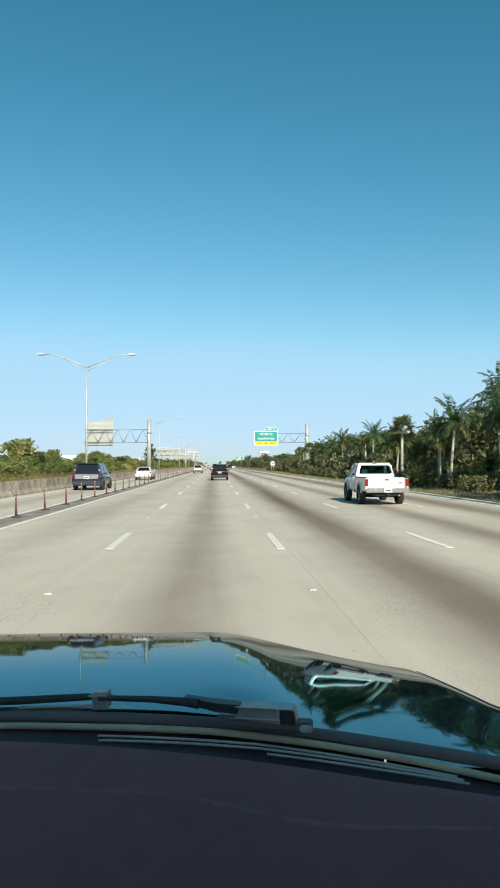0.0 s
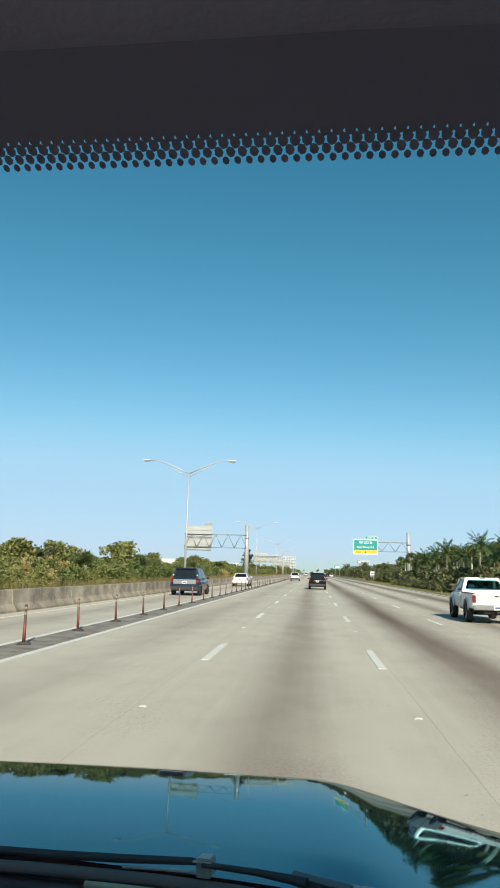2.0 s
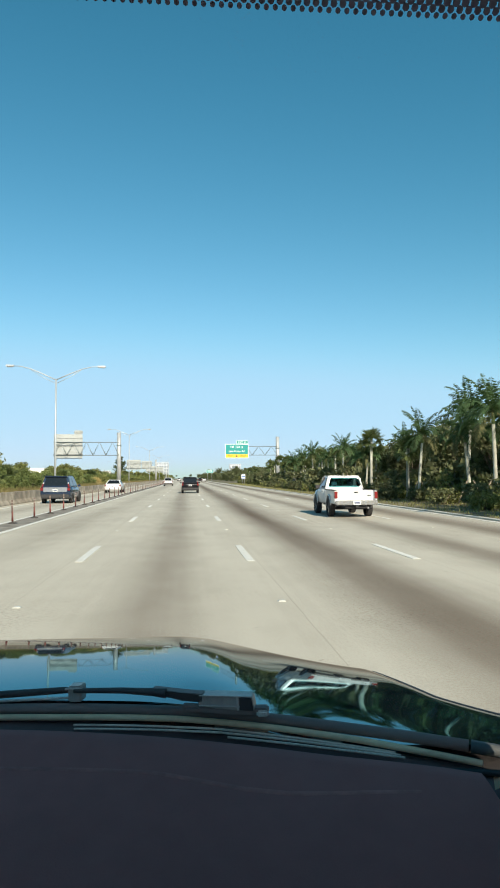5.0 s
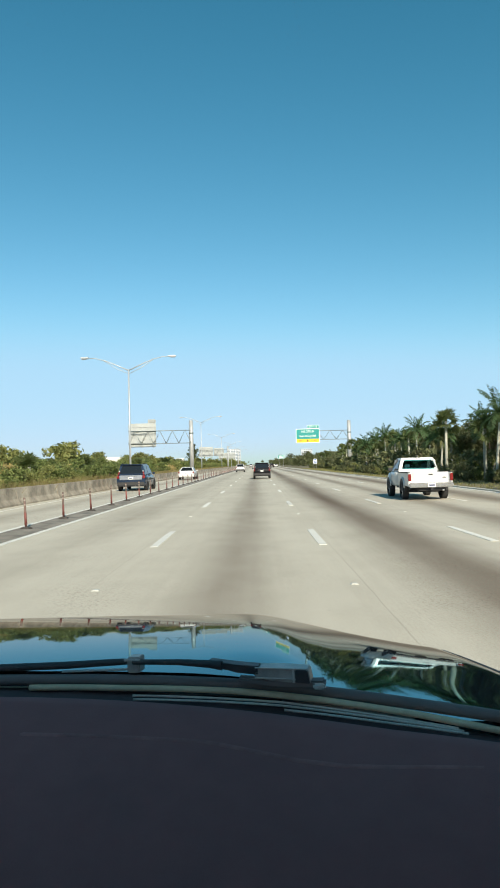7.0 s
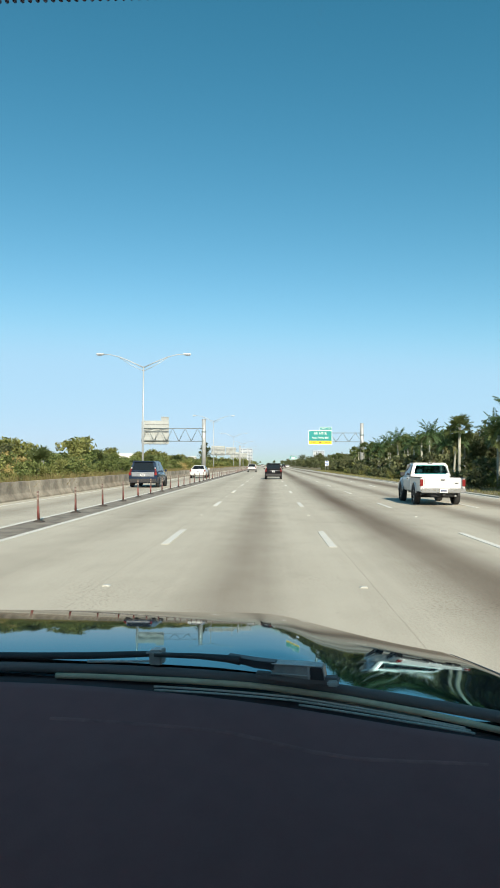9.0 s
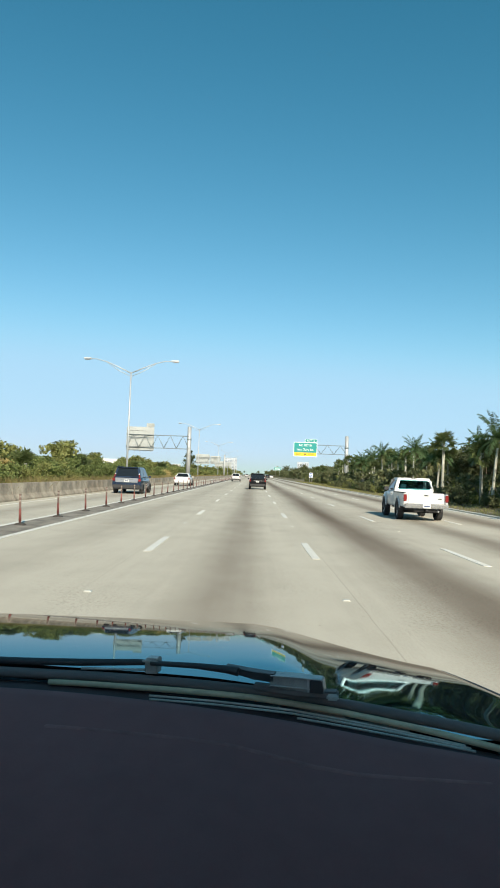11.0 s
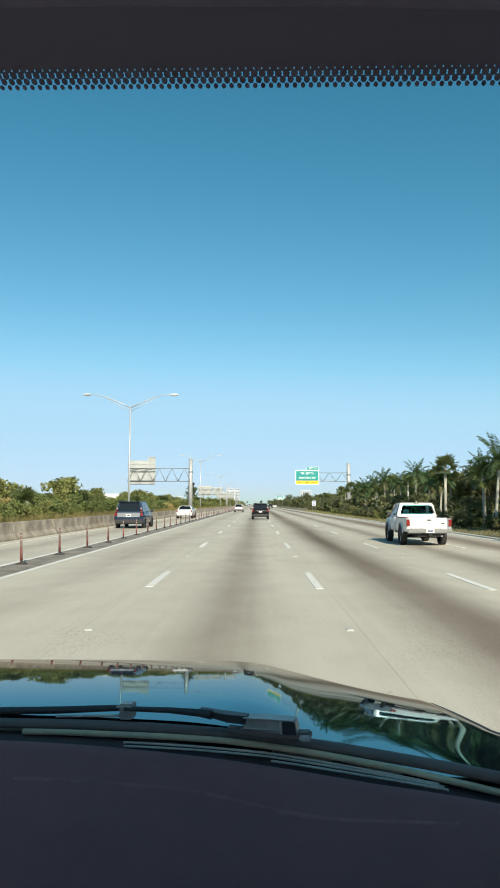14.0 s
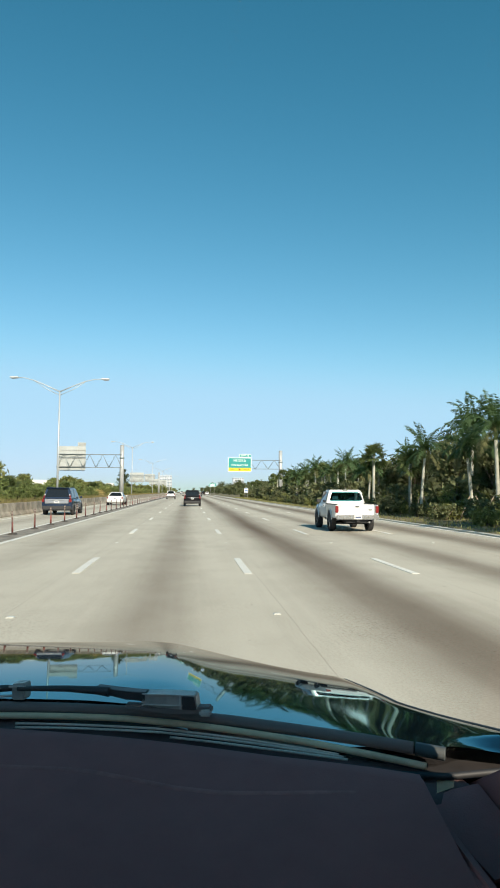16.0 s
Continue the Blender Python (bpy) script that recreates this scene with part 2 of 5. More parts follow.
M_TYRE = mat("tyre", (0.022, 0.022, 0.023), rough=0.85, vary=0.2)
M_RIM = mat("alloy_rim", (0.42, 0.43, 0.45), rough=0.35, metal=0.8)
M_TRIM = mat("black_trim", (0.025, 0.025, 0.027), rough=0.6)
M_CARGLASS = mat("dark_car_glass", (0.012, 0.014, 0.016), rough=0.04, spec=0.6)
M_WHITE_PAINT = mat("white_car_paint", (0.60, 0.60, 0.60), rough=0.3, coat=0.4, vary=0.04, scale=2)
# sky mirrored on the dark hatch, put into a pale metal colour
M_HATCH = mat("hatch_sky_sheen", (0.36, 0.38, 0.42), rough=0.3, metal=0.6, coat=0.3)
M_SUV_PAINT = mat("slate_blue_car_paint", (0.018, 0.034, 0.066), rough=0.25, spec=0.3, coat=0.45)
M_DARK_PAINT = mat("dark_car_paint", (0.010, 0.010, 0.012), rough=0.3, spec=0.18)
M_TAIL = mat("tail_light_red", (0.19, 0.014, 0.013), rough=0.25, coat=0.3)
M_CHROME = mat("chrome_bumper", (0.55, 0.56, 0.57), rough=0.25, metal=0.9)
M_PLATE = mat("plate_white", (0.7, 0.7, 0.68), rough=0.5)
M_PLATE_INK = mat("plate_ink", (0.08, 0.1, 0.18), rough=0.6)
M_WALL = mat("white_render", (0.75, 0.74, 0.71), rough=0.85, vary=0.08, scale=0.4)
M_PINK = mat("pink_render", (0.62, 0.40, 0.32), rough=0.85, vary=0.1, scale=0.4)
M_FAR = mat("far_concrete", (0.50, 0.53, 0.57), rough=0.9, vary=0.15, scale=0.05, each=0.2)
M_FARGLASS = mat("far_window", (0.12, 0.16, 0.20), rough=0.15)
M_WIRE = mat("wire", (0.06, 0.06, 0.07), rough=0.6)


def clear_glass(name, tint):
    m = bpy.data.materials.new(name)
    m.use_nodes = True
    n, l = m.node_tree.nodes, m.node_tree.links
    n.remove(n["Principled BSDF"])
    t, g, f, x = (n.new(k) for k in ("ShaderNodeBsdfTransparent", "ShaderNodeBsdfGlossy", "ShaderNodeFresnel", "ShaderNodeMixShader"))
    t.inputs[0].default_value = (*tint, 1)
    g.inputs["Roughness"].default_value = 0.02
    f.inputs[0].default_value = 1.12
    l.new(f.outputs[0], x.inputs[0])
    l.new(t.outputs[0], x.inputs[1])
    l.new(g.outputs[0], x.inputs[2])
    l.new(x.outputs[0], n["Material Output"].inputs[0])
    return m


M_SCREEN = clear_glass("windscreen_glass", (0.97, 0.99, 0.99))
# almost opaque, so that no sun reaches the dashboard through it
M_SUN_BLOCK = clear_glass("sun_block_glass", (0.012, 0.014, 0.014))
M_SIDE = clear_glass("clear_side_glass", (0.75, 0.8, 0.78))
M_TRUCKGLASS = clear_glass("truck_glass", (0.42, 0.60, 0.62))


# ---------------------------------------------------------------- mesh helpers
def mesh_of(name, verts, faces, material, smooth=False):
    me = bpy.data.meshes.new(name)
    me.from_pydata([tuple(v) for v in verts], [], [tuple(f) for f in faces])
    me.validate()
    me.materials.append(material)
    if smooth:
        me.polygons.foreach_set("use_smooth", [True] * len(me.polygons))
    me.update()
    return me


def part(name, bm, material, parent=None, label=""):
    """Links a bmesh (or a mesh) as one object, under a thing or a part."""
    if isinstance(bm, bpy.types.Mesh):
        me = bm
    else:
        me = bpy.data.meshes.new(name)
        bmesh.ops.recalc_face_normals(bm, faces=bm.faces)
        bm.to_mesh(me)
        bm.free()
        me.materials.append(material)
    ob = new(name, me)
    if parent is not None:
        ob.parent = parent
    if label:
        ob["label"] = label
    return ob


def box(lo, hi, bevel=0.0, taper=None, bm=None):
    bm = bm or bmesh.new()
    made = bmesh.ops.create_cube(bm, size=1)["verts"]
    for v in made:
        top = v.co.z > 0
        for i in range(3):
            v.co[i] = lo[i] if v.co[i] < 0 else hi[i]
        if top and taper:
            cx, cy = (lo[0] + hi[0]) / 2, (lo[1] + hi[1]) / 2
            v.co.x = cx + (v.co.x - cx) * taper[0]
            v.co.y = cy + (v.co.y - cy) * taper[1]
    if bevel:
        edges = list({e for v in made for e in v.link_edges})
        bmesh.ops.bevel(bm, geom=edges, offset=bevel, segments=2, affect="EDGES", clamp_overlap=True)
    return bm


def tube(points, radii, sides=10, bm=None, cap=True):
    """A round bar along points, with a radius at each."""
    bm = bm or bmesh.new()
    pts = [Vector(p) for p in points]
    if isinstance(radii, (int, float)):
        radii = [radii] * len(pts)
    rings = []
    for i, p in enumerate(pts):
        d = (pts[min(i + 1, len(pts) - 1)] - pts[max(i - 1, 0)]).normalized()
        u = d.orthogonal().normalized() if abs(d.z) > 0.9 else d.cross(Vector((0, 0, 1))).normalized()
        w = d.cross(u)
        rings.append([bm.verts.new(p + radii[i] * (math.cos(a) * u + math.sin(a) * w)) for a in (2 * math.pi * k / sides for k in range(sides))])
    for a, b in zip(rings, rings[1:]):
        for k in range(sides):
            bm.faces.new((a[k], a[(k + 1) % sides], b[(k + 1) % sides], b[k])).smooth = True
    if cap:
        bm.faces.new(rings[0])
        bm.faces.new(rings[-1][::-1])
    return bm


def outline_plate(points, y0, y1, bevel=0.0):
    """A plate with the outline points (x, z), from y0 to y1."""
    bm = bmesh.new()
    a = [bm.verts.new((x, y0, z)) for x, z in points]
    b = [bm.verts.new((x, y1, z)) for x, z in points]
    n = len(a)
    bm.faces.new(a)
    bm.faces.new(b[::-1])
    for i in range(n):
        bm.faces.new((a[i], a[(i + 1) % n], b[(i + 1) % n], b[i]))
    if bevel:
        bmesh.ops.bevel(bm, geom=bm.edges[:], offset=bevel, segments=1, affect="EDGES", clamp_overlap=True)
    return bm


def rounded_rect(x0, z0, x1, z1, r, steps=4):
    pts = []
    for cx, cz, a0 in ((x1 - r, z1 - r, 0), (x0 + r, z1 - r, 90), (x0 + r, z0 + r, 180), (x1 - r, z0 + r, 270)):
        for k in range(steps + 1):
            a = radians(a0 + 90 * k / steps)
            pts.append((cx + r * math.cos(a), cz + r * math.sin(a)))
    return pts


def lettering(text, size, x, y, z, material, parent, name="lettering", squeeze=1.0):
    """A line of writing on a plate that faces -y, centred at x, z."""
    cu = bpy.data.curves.new("text", "FONT")
    cu.body, cu.size, cu.align_x, cu.align_y, cu.extrude, cu.resolution_u = text, size, "CENTER", "CENTER", 0.004, 2
    tmp = bpy.data.objects.new("text", cu)
    me = bpy.data.meshes.new_from_object(tmp)
    bpy.data.objects.remove(tmp)
    me.transform(Matrix.Diagonal((squeeze, 1, 1, 1)))
    me.transform(pose(x, y, z, 90, 0, 0))
    me.materials.clear()
    me.materials.append(material)
    return part(name, me, material, parent, "raised lettering reading " + text.lower())


def empty(name, label, category, group="", at=(0, 0, 0), rz=0.0):
    ob = new(name)
    ob.empty_display_size = 0.2
    ob.matrix_basis = pose(*at, 0, 0, rz)
    return tagged(ob, label, category, group)


# ---------------------------------------------------------------- ground and road
NEAR_Y, FAR_Y = -330.0, 900.0


def sheet(name, x0, x1, y0, y1, z, material, label, category, bottom=-0.25, nx=1, ny=1):
    bm = bmesh.new()
    grid = [[bm.verts.new((x0 + (x1 - x0) * i / nx, y0 + (y1 - y0) * j / ny, z)) for i in range(nx + 1)] for j in range(ny + 1)]
    for j in range(ny):
        for i in range(nx):
            bm.faces.new((grid[j][i], grid[j][i + 1], grid[j + 1][i + 1], grid[j + 1][i]))
    geom = bmesh.ops.extrude_face_region(bm, geom=bm.faces[:])["geom"]
    for v in geom:
        if isinstance(v, bmesh.types.BMVert):
            v.co.z = bottom
    return tagged(part(name, bm, material), label, category, kind="structure")


ground = sheet("ground", -3500, 3500, -3000, 4200, -0.10, M_GROUND, "flat dry sandy ground reaching the horizon", "ground", -0.5, 8, 8)
road = sheet("road", -10.75, 11.4, NEAR_Y, FAR_Y, 0.0, M_ROAD, "wide pale worn concrete highway with dark oil streaks", "road", -0.3, 1, 40)
buffer = sheet("pavement_buffer", -6.55, -5.62, NEAR_Y, 420, 0.004, M_BUFFER, "dark gritty buffer strip between solid white lines", "road", -0.02, 1, 20)
verge_right = sheet("verge_right", 11.4, 60, NEAR_Y, FAR_Y, 0.03, M_GRASS, "dry olive grass verge beside the highway", "grass", -0.3, 2, 20)
verge_left = sheet("verge_left", -60, -11.35, NEAR_Y, FAR_Y, 0.02, M_GRASS, "dry grass median behind the concrete barrier", "grass", -0.3, 2, 20)
kerb = sheet("pavement_edge", 11.25, 11.55, NEAR_Y, 600, 0.055, mat("edge_concrete", (0.52, 0.5, 0.44), rough=0.9, vary=0.25, scale=0.8, bump=0.3, bscale=20), "pale concrete edge strip of the highway shoulder", "kerb", -0.2, 1, 60)


def stripe(name, x, w, y0, y1, label):
    bm = bmesh.new()
    n = max(1, int((y1 - y0) / 6))
    rows = []
    for k in range(n + 1):
        y = y0 + (y1 - y0) * k / n
        a, b = 0.012 * (random.random() - 0.5), 0.012 * (random.random() - 0.5)
        rows.append((bm.verts.new((x - w / 2 + a, y, 0.009)), bm.verts.new((x + w / 2 + b, y, 0.009))))
    for (a, b), (c, d) in zip(rows, rows[1:]):
        bm.faces.new((a, b, d, c))
    ex = bmesh.ops.extrude_face_region(bm, geom=bm.faces[:])["geom"]
    for v in ex:
        if isinstance(v, bmesh.types.BMVert):
            v.co.z = 0.0005
    return tagged(part(name, bm, M_PAINT), label, "road marking", kind="structure")


stripe("lane_line_solid", -5.52, 0.17, NEAR_Y, 420, "solid white line beside the buffer strip")
stripe("lane_line_express", -6.62, 0.15, NEAR_Y, 420, "solid white line along the express lane")
stripe("edge_line_left", -9.95, 0.12, NEAR_Y, 420, "worn solid white line by the barrier shoulder")
stripe("edge_line_right", 10.95, 0.15, NEAR_Y, 420, "solid white edge line by the right shoulder")

dash_me = None
for lane, (x, y0) in enumerate(((-2.09, 13.25), (1.22, 13.0), (4.50, 12.9), (7.80, 13.1))):
    for k in range(-9, 24):
        if dash_me is None:
            bm = bmesh.new()
            n = 6
            for j in range(n):
                v = [bm.verts.new((sx * (0.075 + 0.006 * math.sin(7 * (j + dj) + sx)), 3.05 * (j + dj) / n, 0.009)) for sx, dj in ((-1, 0), (1, 0), (1, 1), (-1, 1))]
                bm.faces.new(v)
            bmesh.ops.remove_doubles(bm, verts=bm.verts[:], dist=0.01)
            ex = bmesh.ops.extrude_face_region(bm, geom=bm.faces[:])["geom"]
            for v in ex:
                if isinstance(v, bmesh.types.BMVert):
                    v.co.z = 0.0005
            first = part("lane_dash", bm, M_PAINT)
            dash_me = first.data
            ob = first
        else:
            ob = new("lane_dash", dash_me)
        ob.location = (x, y0 + 12.19 * k, 0)
        tagged(ob, "worn white painted dash on the concrete lane", "road marking", "lane dashes")
stud_me = None
for x, y0 in ((-2.13, 8.7), (1.22, 8.75), (4.50, 8.6), (7.80, 8.6)):
    for k in range(-3, 12):
        if stud_me is None:
            ob = part("road_stud", box((-0.055, -0.05, 0.0), (0.055, 0.05, 0.018), 0.004, (0.7, 0.6)), M_STUD)
            stud_me = ob.data
        else:
            ob = new("road_stud", stud_me)
        ob.location = (x, y0 + 12.19 * k, 0.0)
        tagged(ob, "small white reflective road stud between dashes", "road stud", "road studs")


# ---------------------------------------------------------------- the car the camera rides in
CX = -0.51
car = empty("car", "black car with glossy hood, seen from its passenger seat", "car")


def seal_y(u):
    return 1.19 - 0.28 * u * u


def seal_z(u):
    return 1.240 - 0.020 * (u / 0.9) ** 2


def hood_lip(u):
    """Where the hood begins to roll down towards the nose."""
    return 2.04 - 0.156 * u * u


def hood_side(u):
    """From 0 on the flat middle to 1 along the outer edges."""
    f = min(max((abs(u) - 0.70) / 0.18, 0.0), 1.0)
    return f * f * (3 - 2 * f)


def hood_top(u, y):
    """Nearly flat across the middle, with a rolled front lip and shoulders that fall to upturned rims."""
    f, a = y - 1.17, abs(u)
    q = min(max(y - 1.0, 0.0), 1.3)
    z = 1.2406 - 0.0821 * f - 0.0338 * f * f - 5.4 * max(y - hood_lip(u), 0.0) ** 2
    start, slope, bend = 0.4966 - 0.0404 * q, 0.2796 - 0.0487 * q, 0.1333
    t = max(a - start, 0.0)
    z -= slope * (t * t / (2 * bend) if t < bend else t - bend / 2)
    flare = max(a - 0.6754, 0.0) / 0.3346
    z += 0.105 * hood_side(u) * max(1.42 - y, 0.0) ** 2
    return z + max(0.0764 - 0.0721 * (y - 1.1), 0.0) * flare * flare - 0.006 * (max(a - 0.98, 0.0) / 0.03) ** 2


def hood_z(u, y):
    """The hood's height: it dips towards the seal at its rear edge."""
    rear = seal_y(u) + 0.012
    reach = 0.2 - 0.14 * hood_side(u)
    b = min(max((rear + reach - y) / reach, 0.0), 1.0)
    b = b * b * (3 - 2 * b)
    return hood_top(u, y) - b * max(hood_top(u, rear) - seal_z(u) - 0.006, 0.0)


def hood_x(u, y):
    """The hood widens towards the windscreen."""
    g = min(max((1.40 - y) / 0.35, 0.0), 1.0)
    return CX + u + math.copysign(0.05, u) * g * min(max((abs(u) - 0.8) / 0.21, 0.0), 1.0)


def hood_front(u):
    return hood_lip(u) + 0.05


def nose_y(u):
    return 2.34 - 0.20 * u * u - 0.08 * (abs(u) / 1.0) ** 6


def hood_mesh():
    nu, nv = 160, 40
    verts, faces, cols = [], [], []
    for i in range(nu + 1):
        u = 1.01 * (-1 + 2 * i / nu)
        y0, y1, yn = seal_y(u) + 0.010, hood_front(u), nose_y(u)
        col = []
        for j in range(nv + 1):
            y = y0 + (y1 - y0) * j / nv
            col.append((hood_x(u, y), y, hood_z(u, y)))
        zf = hood_z(u, y1)
        for k in range(1, 9):
            f = k / 8
            fall = (yn - y1) * (0.62 * f + 0.34 * f * f)
            col.append((CX + u * (1 - 0.01 * f), y1 + (yn - y1) * f, zf - 0.006 * min(1, k) - fall))
        zn = col[-1][2]
        for k in (1, 2, 3):
            col.append((CX + u * 0.985, yn + 0.018 * k, zn - 0.05 * k))
        cols.append(col)
    m = len(cols[0])
    for col in cols:
        verts += col
    for i in range(nu):
        for j in range(m - 1):
            faces.append((i * m + j, (i + 1) * m + j, (i + 1) * m + j + 1, i * m + j + 1))
    return mesh_of("hood", verts, faces, M_BLACK_PAINT, True)


part("hood", hood_mesh(), None, car, "glossy black hood mirroring the sky")


def cowl_strip(name, material, y_off, heights, r, u0, u1, parent, label="", sides=8):
    """A bar along the windscreen's foot; heights: how far it lies over the seal's line, by distance from the car's middle."""
    us, dz = zip(*heights)
    pts = [(CX + u, seal_y(u) + y_off, seal_z(u) + float(np.interp(abs(u), us, dz))) for u in np.linspace(u0, u1, 30)]
    return part(name, tube(pts, r, sides), material, parent, label)


SEAL_LINE = ((0.12, -0.0125), (0.28, -0.0085), (0.48, -0.0025), (0.62, 0.0), (0.74, 0.0), (0.87, 0.002))


for s in (-1, 1):
    rim_line = [(hood_x(s * 1.009, y), y, hood_z(1.009, y) - 0.001) for y in np.linspace(seal_y(1.0) + 0.02, hood_front(1.0), 20)]
    part("fender_gap", tube(rim_line, 0.0035, 6), M_TRIM, car, "thin dark gap between hood and fender")
    rim_line = [(CX + s * 1.06, 0.80, hood_z(1.009, 0.95) + 0.004), (CX + s * 1.06, 0.92, hood_z(1.009, 0.95) - 0.002)] + rim_line
    skirt = [(x + s * dx, y, z - dz) for x, y, z in rim_line for dx, dz in ((0.002, 0.004), (0.03, 0.02), (0.05, 0.10), (0.055, 0.45))]
    part("fender", mesh_of("fender", skirt, [(4 * i + j, 4 * i + j + 4, 4 * i + j + 5, 4 * i + j + 1) for i in range(len(rim_line) - 1) for j in range(3)], M_BLACK_PAINT, True), None, car, "black front fender below the hood's rim")
    corner = bmesh.new()
    tri = [corner.verts.new((CX + s * x, y, z)) for x, y, z in ((0.86, 1.02, 1.194), (1.055, 1.04, 1.190), (1.06, 0.935, 1.196), (0.93, 0.94, 1.188), (0.86, 0.955, 1.188))]
    corner.faces.new(tri if s > 0 else tri[::-1])
    bmesh.ops.solidify(corner, geom=corner.faces[:], thickness=0.01)
    part("cowl_corner", corner, M_CORNER, car, "black plastic corner between cowl and fender")


cowl_strip("cowl_seal", M_SEAL, 0.0, SEAL_LINE, 0.0085, -0.90, 0.893, car, "rounded black rubber seal at the hood's rear edge", 10)
cowl_strip("seal_end", mat("seal_end_grey", (0.065, 0.07, 0.07), rough=0.6, vary=0.2, scale=20), 0.0, SEAL_LINE, 0.0092, 0.896, 0.932, car, "paler moulded end of the rubber seal", 6)


def cowl_panel():
    us = np.linspace(-0.955, 0.955, 36)
    rows = ((0.012, -0.09), (0.010, -0.030), (-0.012, -0.028), (-0.02, -0.031), (-0.065, -0.042), (-0.07, -0.06), (-0.07, -0.12))
    verts = [(CX + u, seal_y(u) + a, seal_z(u) + b) for u in us for a, b in rows]
    m = len(rows)
    faces = [(i * m + j, (i + 1) * m + j, (i + 1) * m + j + 1, i * m + j + 1) for i in range(len(us) - 1) for j in range(m - 1)]
    return mesh_of("cowl_panel", verts, faces, M_COWL, True)


cowl = part("cowl_panel", cowl_panel(), None, car, "dark plastic cowl panel below the windscreen")
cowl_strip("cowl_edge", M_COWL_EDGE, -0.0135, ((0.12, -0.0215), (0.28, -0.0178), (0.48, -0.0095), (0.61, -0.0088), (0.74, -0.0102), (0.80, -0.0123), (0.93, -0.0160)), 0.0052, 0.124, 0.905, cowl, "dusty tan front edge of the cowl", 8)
for ua, ub, yo, line in (
    (0.304, 0.792, -0.0225, ((0.30, -0.0262), (0.54, -0.0168), (0.79, -0.0176))),
    (0.306, 0.797, -0.0300, ((0.30, -0.0298), (0.40, -0.0252), (0.54, -0.0192), (0.80, -0.0176))),
    (0.550, 0.801, -0.0365, ((0.55, -0.0228), (0.69, -0.0212), (0.80, -0.0180))),
):
    cowl_strip("slat", M_SLAT, yo, line, 0.0019, ua, ub, cowl, "thin grey vent slat", 6)


def wiper_y(x):
    return 1.16 - 0.365 * (x + 0.208)


wiper = part("wiper_arm", tube([(-0.056, wiper_y(-0.056), 1.268), (-0.0766, 1.112, 1.269), (-0.1273, 1.1306, 1.2675), (-0.17, wiper_y(-0.17), 1.264), (-0.2079, 1.16, 1.261)], [0.0075, 0.0065, 0.0050, 0.0045, 0.0045], 8), M_WIPER, car, "slim black wiper arm")


def slab(lower, upper, depth, bevel):
    """A block whose front face runs along the wiper's line: lower and upper are its edges as (x, z) from one end to the other."""
    bm = bmesh.new()
    ring = list(lower) + list(reversed(upper))
    a = [bm.verts.new((x, wiper_y(x), z)) for x, z in ring]
    b = [bm.verts.new((x + depth * 0.25, wiper_y(x) + depth, z)) for x, z in ring]
    bm.faces.new(a)
    bm.faces.new(b[::-1])
    n = len(a)
    for i in range(n):
        bm.faces.new((a[i], a[(i + 1) % n], b[(i + 1) % n], b[i]))
    bmesh.ops.bevel(bm, geom=bm.edges[:], offset=bevel, segments=2, affect="EDGES", clamp_overlap=True)
    return bm


M_ARM_BASE = mat("wiper_base_grey", (0.45, 0.34, 0.30), rough=0.35, spec=0.5, vary=0.25, scale=40)
# pale edge colour stands in for highlights along the wiper's rims
M_ARM_EDGE = mat("arm_edge_highlight", (0.66, 0.52, 0.47), rough=0.4, vary=0.2, scale=50)
part("arm_neck", slab(((-0.080, 1.2655), (-0.030, 1.259), (0.002, 1.2585)), ((-0.080, 1.2735), (-0.030, 1.2715), (0.002, 1.272)), 0.020, 0.0015), M_WIPER, wiper, "flattened neck of the wiper arm")
base = part("wiper_pivot", slab(((-0.006, 1.2555), (0.020, 1.2505), (0.050, 1.2515), (0.0805, 1.2520)), ((-0.006, 1.2700), (0.020, 1.2712), (0.050, 1.2728), (0.0765, 1.2742)), 0.026, 0.002), M_ARM_BASE, wiper, "broad grey hinge box at the arm's foot")
part("hinge_cap", slab(((0.058, 1.2530), (0.0795, 1.2535)), ((0.058, 1.2722), (0.0755, 1.2730)), -0.003, 0.0012), M_WIPER, wiper, "dark end cap of the hinge box")
part("hinge_gap", slab(((0.0545, 1.2525), (0.0575, 1.2525)), ((0.0535, 1.2728), (0.0565, 1.2728)), -0.0035, 0.0006), M_ARM_EDGE, wiper, "pale joint across the hinge box")
for drop in (0.0, 0.0155):
    rim = [(x, wiper_y(x) - 0.002, z - drop) for x, z in ((-0.004, 1.2702), (0.020, 1.2716), (0.050, 1.2732), (0.076, 1.2746))]
    part("arm_rim", tube(rim, 0.0011, 6), M_ARM_EDGE, wiper, "raised rim of the wiper arm, pale for its highlight")
foot = slab(((-0.030, 1.2420), (0.040, 1.2440), (0.100, 1.2470)), ((-0.034, 1.2500), (0.040, 1.2520), (0.100, 1.2585)), 0.022, 0.003)
part("pivot_mount", foot, M_SEAL, wiper, "dark rubber mount below the hinge box")
part("pivot_cap", slab(((0.084, 1.2455), (0.1020, 1.2470)), ((0.084, 1.2550), (0.1020, 1.2575)), -0.006, 0.0025), mat("grey_tab", (0.62, 0.50, 0.45), rough=0.5, vary=0.3, scale=60), wiper, "pale plastic tab at the wiper pivot")
clip = part("blade_clip", slab(((-0.2190, 1.2405), (-0.1965, 1.2430)), ((-0.2195, 1.2670), (-0.1965, 1.2695)), 0.022, 0.002), M_ARM_BASE, wiper, "squared clip that holds the blade")
